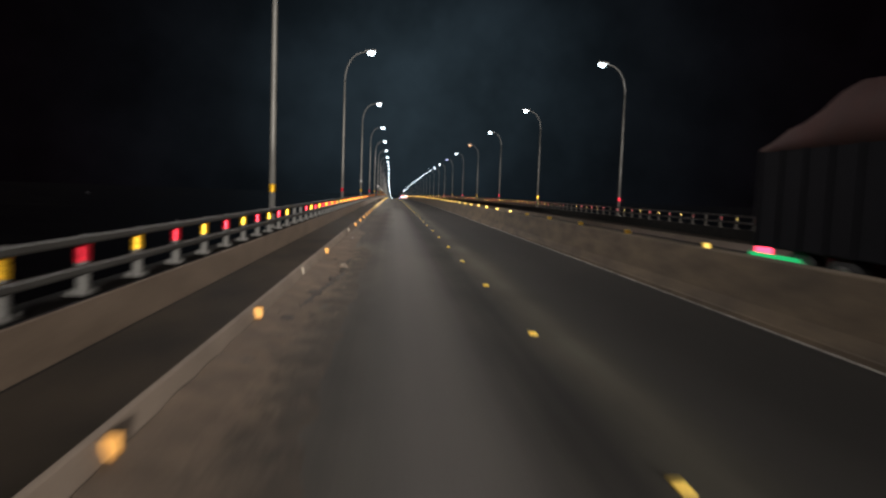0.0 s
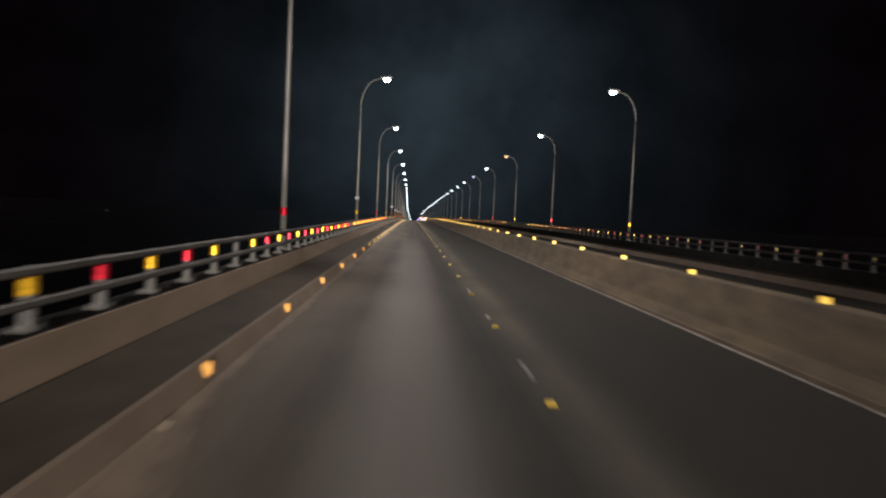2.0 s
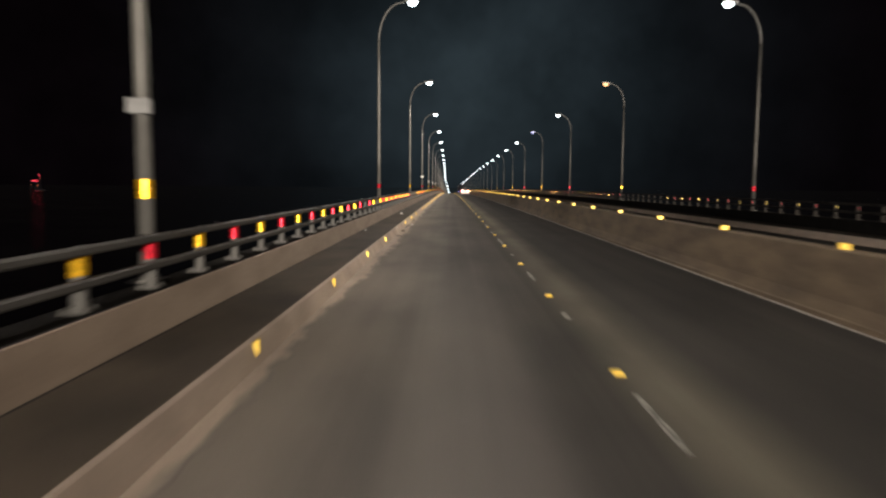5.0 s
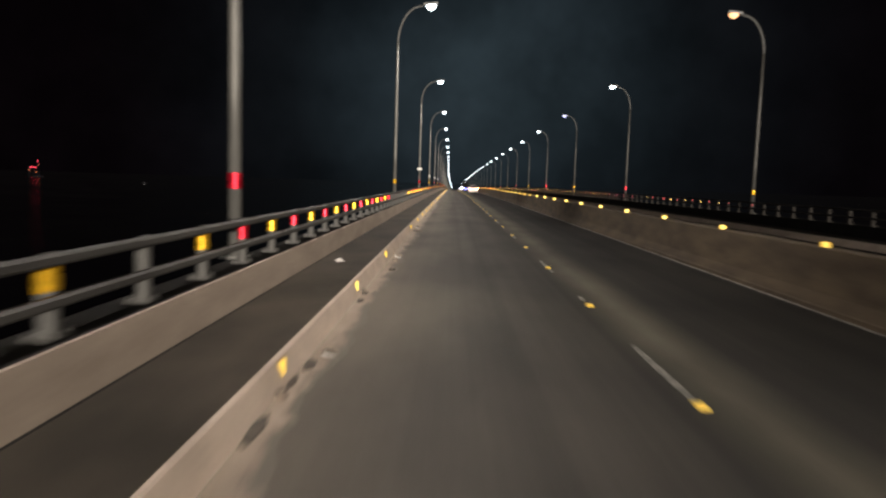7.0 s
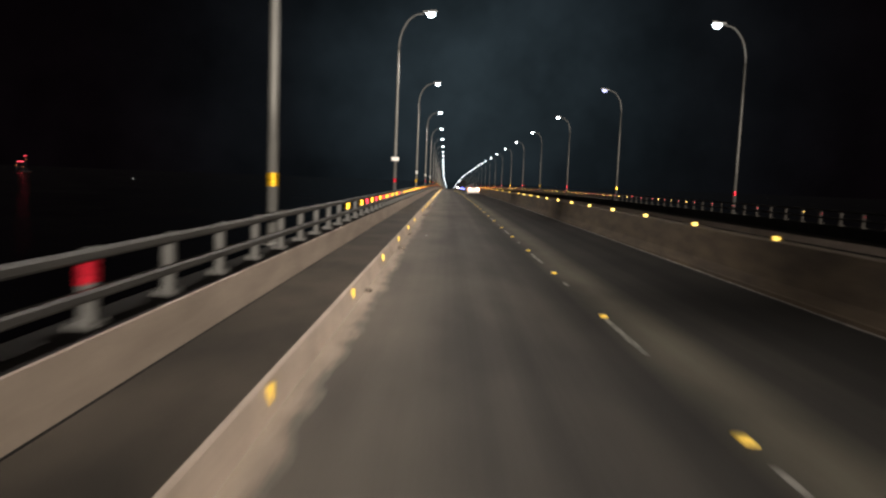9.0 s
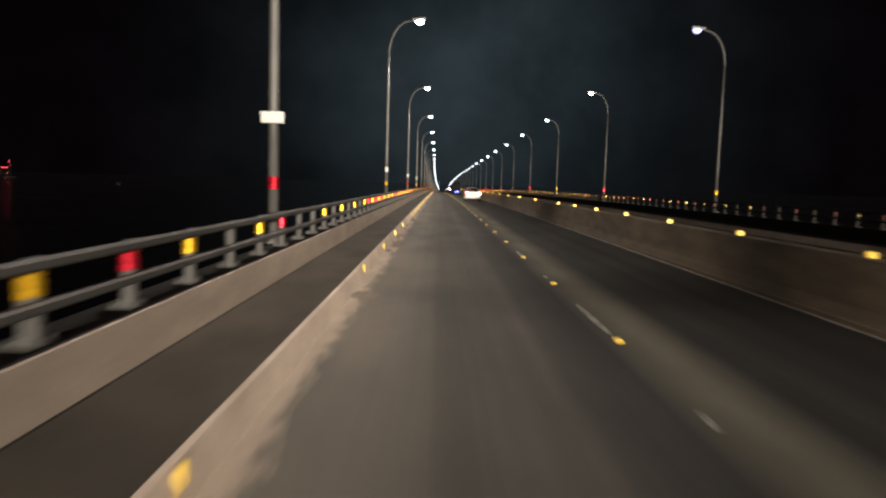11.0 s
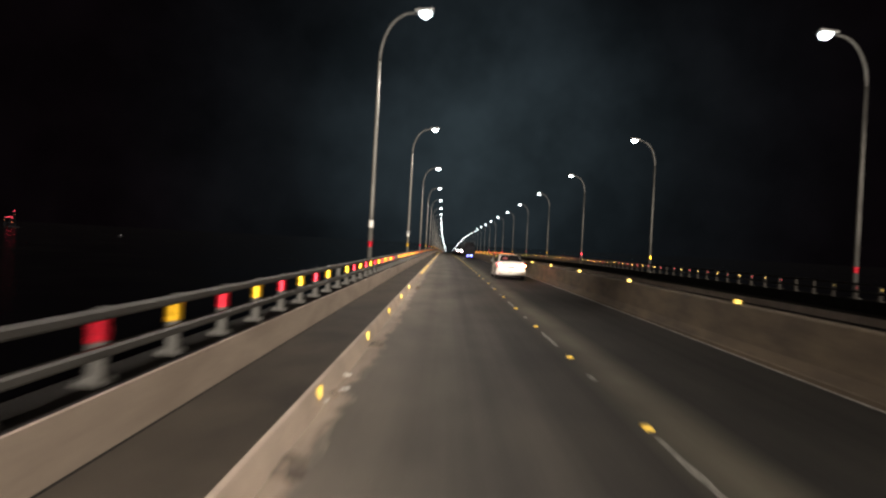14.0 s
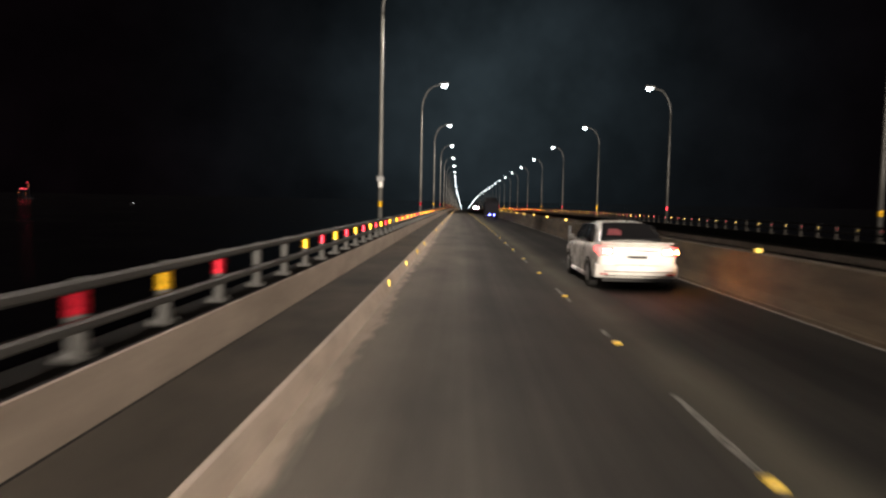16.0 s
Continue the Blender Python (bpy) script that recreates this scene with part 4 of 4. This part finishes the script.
for n in range(-9, 26):
    mid = 89.2 + n * PANEL / 3
    early = mid < 60
    dash(mid, (1.2 if early else 2.05) + rnd.uniform(-0.15, 0.15), 0.075 if early else 0.095, n)
    dash(mid + PANEL / 6 + rnd.uniform(-0.08, 0.08), rnd.uniform(0.35, 0.6), 0.09, n + 40)

# ---------------------------------------------------------------- vehicles


def wheel(root, x, y, r=0.31, w=0.20):
    bm = bmesh.new()
    side = 1 if x > 0 else -1
    tube(bm, [(x - side * w, y, r), (x - side * (w - 0.02), y, r), (x - side * 0.02, y, r), (x, y, r)], [r * 0.93, r, r, r * 0.93], 28)
    tyre = part("tyre", bm, BLACK, root, "black tyre")
    bm = bmesh.new()
    tube(bm, [(x - side * 0.02, y, r), (x + side * 0.006, y, r)], [r * 0.66, r * 0.62], 24)
    for k in range(5):
        a = 2 * math.pi * k / 5
        q = Vector((x + side * 0.008, y + 0.30 * r * math.cos(a), r + 0.30 * r * math.sin(a)))
        bmesh.ops.create_cube(bm, size=1, matrix=Matrix.Translation(q) @ Matrix.Rotation(a, 4, "X") @ Matrix.Diagonal((0.012, 0.5 * r, 0.06, 1)))
    part("rim", bm, RIM, tyre, "alloy rim")


def loft(bm, rings):
    """Closes a run of equal rings into a skin."""
    vs = [[bm.verts.new(p) for p in ring] for ring in rings]
    k = len(rings[0])
    for a, c in zip(vs, vs[1:]):
        for j in range(k):
            bm.faces.new((a[j], a[(j + 1) % k], c[(j + 1) % k], c[j]))
    bm.faces.new(vs[0][::-1])
    bm.faces.new(vs[-1])


def body_ring(y, w, z0, z1, waist):
    half = [(w - 0.16, z0), (w - 0.03, z0 + 0.05), (w - 0.005, z0 + 0.20), (w, waist - 0.20), (w - 0.012, waist - 0.07), (w - 0.045, waist), (w - 0.13, z1 - 0.02), (w - 0.32, z1), (0.14, z1 + 0.012)]
    return [(x, y, z) for x, z in half] + [(-x, y, z) for x, z in half[::-1]]


def cabin_ring(y, w, z):
    half = [(w + 0.03, 0.88), (w, 0.96), (w - 0.05 - (z - 0.96) * 0.12, 0.96 + (z - 0.96) * 0.55), (w - 0.10 - (z - 0.96) * 0.22, z - 0.06), (w - 0.21 - (z - 0.96) * 0.2, z - 0.012), (0.16, z + 0.006)]
    return [(x, y, zz) for x, zz in half] + [(-x, y, zz) for x, zz in half[::-1]]


def rounded(ob, levels=2):
    ob.modifiers.new("rounding", "SUBSURF").levels = levels
    ob.modifiers["rounding"].render_levels = levels
    return ob


def slab(quad, normal, depth):
    """A bent pane: its corners, pushed out and in along the normal."""
    bm = bmesh.new()
    n = Vector(normal).normalized() * depth
    lo, hi = [bm.verts.new(Vector(q) - n) for q in quad], [bm.verts.new(Vector(q) + n) for q in quad]
    bm.faces.new(hi)
    bm.faces.new(lo[::-1])
    k = len(quad)
    for i in range(k):
        bm.faces.new((lo[i], lo[(i + 1) % k], hi[(i + 1) % k], hi[i]))
    bmesh.ops.recalc_face_normals(bm, faces=bm.faces)
    return bm


def sedan(paint):
    """A saloon car, its tail at y = 0 and its nose at y = 4.55."""
    root = new("car")
    bm = bmesh.new()
    loft(bm, [body_ring(*r) for r in (
        (-0.03, 0.74, 0.40, 0.90, 0.86), (-0.02, 0.80, 0.34, 0.97, 0.90), (0.05, 0.845, 0.27, 1.035, 0.925), (0.22, 0.865, 0.23, 1.05, 0.94), (0.55, 0.875, 0.21, 1.05, 0.945), (0.95, 0.88, 0.20, 1.03, 0.945),
        (1.60, 0.88, 0.19, 0.98, 0.94), (2.60, 0.88, 0.19, 0.96, 0.92), (3.30, 0.88, 0.19, 0.96, 0.90), (3.80, 0.875, 0.20, 0.92, 0.85), (4.22, 0.85, 0.21, 0.84, 0.78), (4.46, 0.77, 0.24, 0.74, 0.69), (4.55, 0.64, 0.32, 0.64, 0.60), (4.56, 0.55, 0.36, 0.60, 0.57))])
    rounded(part("body", bm, paint, root, smooth=True))
    bm = bmesh.new()
    loft(bm, [cabin_ring(*r) for r in ((0.40, 0.70, 0.97), (0.52, 0.73, 1.05), (0.98, 0.77, 1.29), (1.34, 0.785, 1.45), (1.75, 0.79, 1.485), (2.20, 0.79, 1.485), (2.62, 0.785, 1.43), (3.05, 0.77, 1.20), (3.42, 0.73, 0.95), (3.50, 0.70, 0.90))])
    rounded(part("cabin", bm, paint, root, smooth=True))
    # glazing, a little proud of the cabin
    rear = part("rear_window", slab([(-0.66, 0.565, 1.075), (-0.3, 0.555, 1.082), (0.3, 0.555, 1.082), (0.66, 0.565, 1.075), (0.50, 1.27, 1.40), (0.25, 1.28, 1.415), (-0.25, 1.28, 1.415), (-0.50, 1.27, 1.40)], (0, -0.43, 0.90), 0.035), GLASS_DARK, root, "dark tinted rear window")
    part("seat_glimpse", slab([(-0.50, 0.70, 1.14), (-0.18, 0.70, 1.145), (-0.16, 0.90, 1.24), (-0.24, 0.98, 1.28), (-0.42, 0.96, 1.27)], (0, -0.43, 0.90), 0.038), SEAT_PINK, rear, "pink seat cover seen through the glass")
    part("windscreen", slab([(0.62, 3.28, 1.06), (-0.62, 3.28, 1.06), (-0.50, 2.70, 1.395), (0.50, 2.70, 1.395)], (0, 0.5, 0.86), 0.035), GLASS_DARK, root, "dark windscreen")
    for sd in (1, -1):
        for poly in ([(0.98, 0.985), (1.78, 0.985), (1.78, 1.40), (1.40, 1.385), (1.16, 1.25)], [(1.86, 0.985), (2.98, 0.985), (2.92, 1.13), (2.58, 1.355), (2.2, 1.40), (1.86, 1.405)]):
            bm = bmesh.new()
            def sx(z):
                return 0.79 - 0.10 * max(z - 0.96, 0) - 0.24 * max(z - 1.15, 0) - 0.10 * max(z - 1.3, 0)
            a = [bm.verts.new((sd * (sx(z) + 0.012), y, z)) for y, z in poly]
            c = [bm.verts.new((sd * (sx(z) - 0.05), y, z)) for y, z in poly]
            bm.faces.new(a)
            bm.faces.new(c[::-1])
            for i in range(len(poly)):
                bm.faces.new((a[i], a[(i + 1) % len(poly)], c[(i + 1) % len(poly)], c[i]))
            bmesh.ops.recalc_face_normals(bm, faces=bm.faces)
            part("side_window", bm, GLASS_DARK, root, "dark side window")
        bm = bmesh.new()
        box(bm, *sorted((sd * 0.865, sd * 1.01)), 2.86, 3.0, 0.96, 1.09, 0.045, 3)
        box(bm, *sorted((sd * 0.76, sd * 0.89)), 2.90, 2.96, 0.965, 1.01)
        part("wing_mirror", bm, paint, root)
        for y in (1.30, 2.22):
            bm = bmesh.new()
            box(bm, *sorted((sd * 0.862, sd * 0.896)), y, y + 0.20, 0.80, 0.832, 0.010, 2)
            part("door_handle", bm, CHROME, root, "chrome handle")
        for y in (1.22, 1.84, 3.02):
            bm = bmesh.new()
            box(bm, *sorted((sd * 0.84, sd * 0.8785)), y, y + 0.012, 0.42 if y > 1.3 else 0.66, 0.86)
            part("door_seam", bm, BLACK, root, "dark door gap")
        bm = bmesh.new()
        box(bm, *sorted((sd * 0.80, sd * 0.89)), 1.30, 3.14, 0.20, 0.29, 0.03, 3)
        part("side_skirt", bm, paint, root)
        for y in (0.88, 3.55):
            wheel(root, sd * 0.885, y)
            bm = bmesh.new()
            arch = [(y + 0.375 * math.cos(a), 0.31 + 0.375 * math.sin(a)) for a in [math.pi * k / 14 for k in range(15)]]
            inner = [(y + 0.325 * math.cos(a), 0.31 + 0.325 * math.sin(a)) for a in [math.pi * k / 14 for k in range(15)]]
            ring = arch + inner[::-1]
            a = [bm.verts.new((sd * 0.884, yy, zz)) for yy, zz in ring]
            c = [bm.verts.new((sd * 0.80, yy, zz)) for yy, zz in ring]
            m_ = len(ring)
            for i in range(m_):
                bm.faces.new((a[i], a[(i + 1) % m_], c[(i + 1) % m_], c[i]))
            for i in range(14):
                bm.faces.new((a[i], a[i + 1], a[m_ - 2 - i], a[m_ - 1 - i]))
            part("wheel_arch", bm, BLACK, root, "dark wheel arch")
        # rear lamps, wrapped round the corners
        outline = [(0.50, 0.80), (0.50, 0.93), (0.66, 0.955), (0.835, 0.95), (0.845, 0.86), (0.80, 0.76), (0.62, 0.765)]
        bm = bmesh.new()
        loft(bm, [[(sd * (0.67 + (x - 0.67) * g), y, 0.86 + (z - 0.86) * g) for x, z in outline] for y, g in ((0.34, 1.03), (0.10, 1.06), (0.0, 1.03), (-0.045, 0.92), (-0.05, 0.84))])
        bmesh.ops.recalc_face_normals(bm, faces=bm.faces)
        lampo = part("tail_lamp", bm, TAIL_RED, root, "lit red tail lamp")
        bm = bmesh.new()
        box(bm, *sorted((sd * 0.56, sd * 0.71)), -0.062, 0.02, 0.81, 0.91, 0.03, 3)
        part("brake_lens", bm, BRAKE_PINK, lampo, "bright brake lens")
        if sd > 0:
            bm = bmesh.new()
            box(bm, 0.76, 0.86, -0.05, 0.12, 0.82, 0.90, 0.02, 2)
            part("turn_signal", bm, SIGNAL, lampo, "flashing orange turn signal")
        bm = bmesh.new()
        box(bm, *sorted((sd * 0.42, sd * 0.76)), 4.30, 4.53, 0.60, 0.73, 0.03, 3)
        part("headlamp", bm, DIPPED, root, "lit headlamp")
    bm = bmesh.new()
    tube(bm, [(-0.79, 4.12, 0.78), (-0.79, 4.12, 0.98), (-0.79, 4.12, 1.02), (-0.79, 4.12, 1.22), (-0.79, 4.12, 1.26)], [0.012, 0.014, 0.04, 0.04, 0.02], 10)
    part("corner_marker", bm, WHITE, root, "white corner marker rod on the front wing", smooth=True)
    bm = bmesh.new()
    loft(bm, [[(x, y + 0.10 * (abs(x) / 0.86) ** 4, z) for y, z in ((0.20, 0.29), (-0.05, 0.29), (-0.085, 0.33), (-0.095, 0.45), (-0.08, 0.55), (-0.03, 0.585), (0.20, 0.585))] for x in (-0.872, -0.84, -0.7, -0.4, 0.0, 0.4, 0.7, 0.84, 0.872)])
    bmesh.ops.recalc_face_normals(bm, faces=bm.faces)
    bumper = part("rear_bumper", bm, paint, root)
    bm = bmesh.new()
    box(bm, -0.74, 0.74, -0.06, 0.06, 0.21, 0.295, 0.015, 2)
    part("bumper_skirt", bm, BLACK, bumper, "black lower bumper skirt")
    for z in (0.335, 0.425):
        bm = bmesh.new()
        box(bm, -0.70, 0.76, -0.104, -0.03, z, z + 0.014, 0.004, 1)
        part("bumper_groove", bm, BLACK, bumper, "dark groove along the bumper")
    for sd in (1, -1):
        bm = bmesh.new()
        box(bm, *sorted((sd * 0.62, sd * 0.78)), -0.10, -0.04, 0.36, 0.39, 0.008, 2)
        part("bumper_reflector", bm, TAIL_LENS, bumper, "small red bumper reflector")
    bm = bmesh.new()
    box(bm, -0.46, 0.46, -0.060, 0.0, 0.865, 0.895, 0.010, 2)
    part("boot_trim", bm, CHROME, root, "chrome boot trim")
    bm = bmesh.new()
    box(bm, -0.78, 0.78, -0.012, 0.10, 1.025, 1.055, 0.012, 2)
    part("boot_lip", bm, paint, root)
    bm = bmesh.new()
    box(bm, -0.24, 0.24, -0.055, 0.0, 0.68, 0.80, 0.006, 1)
    plate = part("number_plate", bm, WHITE, root, "white plate with a dark bar")
    bm = bmesh.new()
    box(bm, -0.20, 0.20, -0.059, -0.05, 0.715, 0.765)
    part("plate_bar", bm, BLACK, plate)
    bm = bmesh.new()
    tube(bm, [(0.1, 1.45, 1.47), (0.1, 1.36, 1.52), (0.1, 1.22, 1.61)], [0.025, 0.012, 0.006], 8)
    part("aerial", bm, BLACK, root, "short black aerial")
    return root


car = sedan(CAR_WHITE)
tagged(car, "white saloon car with lit tail lamps and orange signal", "car")
car.matrix_world = stand(CAR_S, CAR_X, ROAD)



def truck(tarp, dark, dressed, span=(0.75, 1.1), heads=None):
    """A lorry, its tail at y = 0 and its cab at y = 8."""
    root = new("truck")
    bm = bmesh.new()
    box(bm, -1.2, 1.2, 0.0, 6.0, 0.95, 2.8, 0.03, 2)
    bed = part("cargo_bed", bm, dark, root, "dark slatted cargo bed")
    for k in range(9):
        y = 0.1 + k * 0.72
        for sd in (-1, 1):
            bm = bmesh.new()
            box(bm, *sorted((sd * 1.2, sd * 1.235)), y, y + 0.08, 0.95, 2.8)
            part("slat", bm, dark, bed)
    bm = bmesh.new()
    rings = []
    for i in range(13):
        y = 0.02 + i * 0.497
        z = 3.0 + 0.05 * math.sin(i * 1.9) + 0.85 * min(i / 5, 1)
        rings.append([(-1.2, y, 2.78), (-1.19, y, 2.6 + (z - 2.6) * 0.6), (-0.9, y, z), (0, y, z + 0.14), (0.9, y, z), (1.19, y, 2.6 + (z - 2.6) * 0.6), (1.2, y, 2.78)])
    loft(bm, rings)
    part("tarpaulin", bm, tarp, root, "faded red tarpaulin over the load", smooth=True)
    bm = bmesh.new()
    box(bm, -1.15, 1.15, 6.12, 8.0, 0.75, 2.75, 0.12, 3)
    cab = part("cab", bm, dark, root)
    bm = bmesh.new()
    box(bm, -0.95, 0.95, 7.97, 8.02, 1.65, 2.45, 0.02, 2)
    part("windscreen", bm, GLASS_DARK, cab, "dark windscreen")
    if heads:
        for sd in (-1, 1):
            for z in (1.02, 1.42):
                bm = bmesh.new()
                tube(bm, [(sd * 0.82, 7.95, z), (sd * 0.82, 8.03, z), (sd * 0.82, 8.06, z)], [0.17, 0.17, 0.12], 14)
                part("headlamp", bm, heads, cab, "bright lit headlamp")
    bm = bmesh.new()
    box(bm, -0.45, 0.45, 0.2, 7.6, 0.55, 0.95, 0.02, 1)
    part("chassis", bm, BLACK, root)
    for sd in (-1, 1):
        for y in (1.5, 2.7, 6.9):
            wheel(root, sd * 1.12, y, 0.5, 0.28)
        bm = bmesh.new()
        box(bm, *sorted((sd * span[0], sd * span[1])), -0.05, 0.02, 0.72, 0.92, 0.02, 2)
        part("tail_lamp", bm, dressed[0], root, "lit lamp at the tail")
    bm = bmesh.new()
    box(bm, -1.15, 1.15, -0.06, 0.05, 0.50, 0.64, 0.02, 2)
    part("rear_bumper", bm, dark, root)
    for lx in dressed[2]:
        bm = bmesh.new()
        box(bm, *lx, 0.02, 2)
        part("side_light", bm, dressed[1], root, "glowing coloured strip lamp")
    return root


lorry = truck(TARP, TRUCK_DARK, (RED_LIGHT, GREEN_LIGHT, [(1.205, 1.25, 0.0, 1.7, 0.66, 0.84)]))
tagged(lorry, "oncoming lorry with red tarpaulin and coloured lamps", "truck")
lorry.matrix_world = stand(-5.2, 7.75, ROAD, 180)
ahead = truck(TRUCK_DARK, TRUCK_DARK, (BLUE_LIGHT, BLACK, []), span=(0.26, 0.50))
tagged(ahead, "small dark lorry ahead with two blue tail lamps", "truck")
ahead.matrix_world = stand(258.0, 2.95, ROAD) @ Matrix.Scale(0.68, 4)
oncoming = truck(TRUCK_DARK, TRUCK_DARK, (RED_LIGHT, BLACK, []), heads=HEADLIGHT)
tagged(oncoming, "dark oncoming lorry with bright headlamps lit", "truck")
oncoming.matrix_world = stand(500.0, 7.3, ROAD, 180)

# ---------------------------------------------------------------- lights on the river


def river_platform():
    root = new("river_platform")
    bm = bmesh.new()
    box(bm, -14, 14, -8, 8, 0, 2.5, 0.3, 1)
    part("deck", bm, TRUCK_DARK, root)
    bm = bmesh.new()
    for sx in (-1, 1):
        for sy in (-1, 1):
            tube(bm, [(sx * 4, sy * 4, 2.5), (sx * 0.6, sy * 0.6, 44)], [0.35, 0.2], 6)
    for k in range(7):
        z, w = 2.5 + k * 6, 4 - 3.4 * k / 7
        for a, c in (((-w, -w), (w, -w)), ((w, -w), (w, w)), ((w, w), (-w, w)), ((-w, w), (-w, -w))):
            tube(bm, [(*a, z), (*c, z + 3)], [0.15, 0.15], 5)
    part("mast", bm, TRUCK_DARK, root)
    for x0, x1, z in ((-2.2, 2.2, 42.5), (-18, -3, 26)):
        bm = bmesh.new()
        box(bm, x0, x1, -1, 1, z, z + 0.8)
        part("red_lamp", bm, RED_LIGHT, root, "lit red warning lamp")
    for x0, z in ((-22, 17), (-6, 13), (1, 33)):
        bm = bmesh.new()
        box(bm, x0, x0 + 2.4, -1, 1, z, z + 0.9)
        part("work_lamp", bm, WORK_LAMP, root, "small orange work lamp")
    bm = bmesh.new()
    box(bm, -22, -2, -1.5, 1.5, 10, 11)
    box(bm, -21, -20, -0.6, 0.6, 2, 29)
    box(bm, -10, -9, -0.6, 0.6, 2, 29)
    box(bm, -22, -2, -0.6, 0.6, 25, 26)
    part("gantry", bm, TRUCK_DARK, root)
    return root


plat = river_platform()
tagged(plat, "dark river platform with red warning lamps on a mast", "platform")
plat.matrix_world = Matrix.Translation((-1243, 2089, -30)) @ pose(0, 0, 0, 0, 0, 31) @ Matrix.Scale(1.1, 4)
bm = bmesh.new()
box(bm, -6, 6, -2, 2, 0, 1.6, 0.5, 2)
box(bm, -3, 1, -1.4, 1.4, 1.6, 3.4, 0.2, 1)
boat = part("boat", bm, TRUCK_DARK)
tagged(boat, "small dark boat with one white lamp on the river", "boat")
boat.matrix_world = Matrix.Translation((-690, 1580, -29.3))
bm = bmesh.new()
tube(bm, [(0, 0, 3.3), (0, 0, 4.0)], [0.35, 0.35], 10)
part("boat_lamp", bm, BOAT_WHITE, boat, "lit white lamp")

# ---------------------------------------------------------------- railing posts last
for mirrored in (False, True):
    posts(railing(mirrored), mirrored)
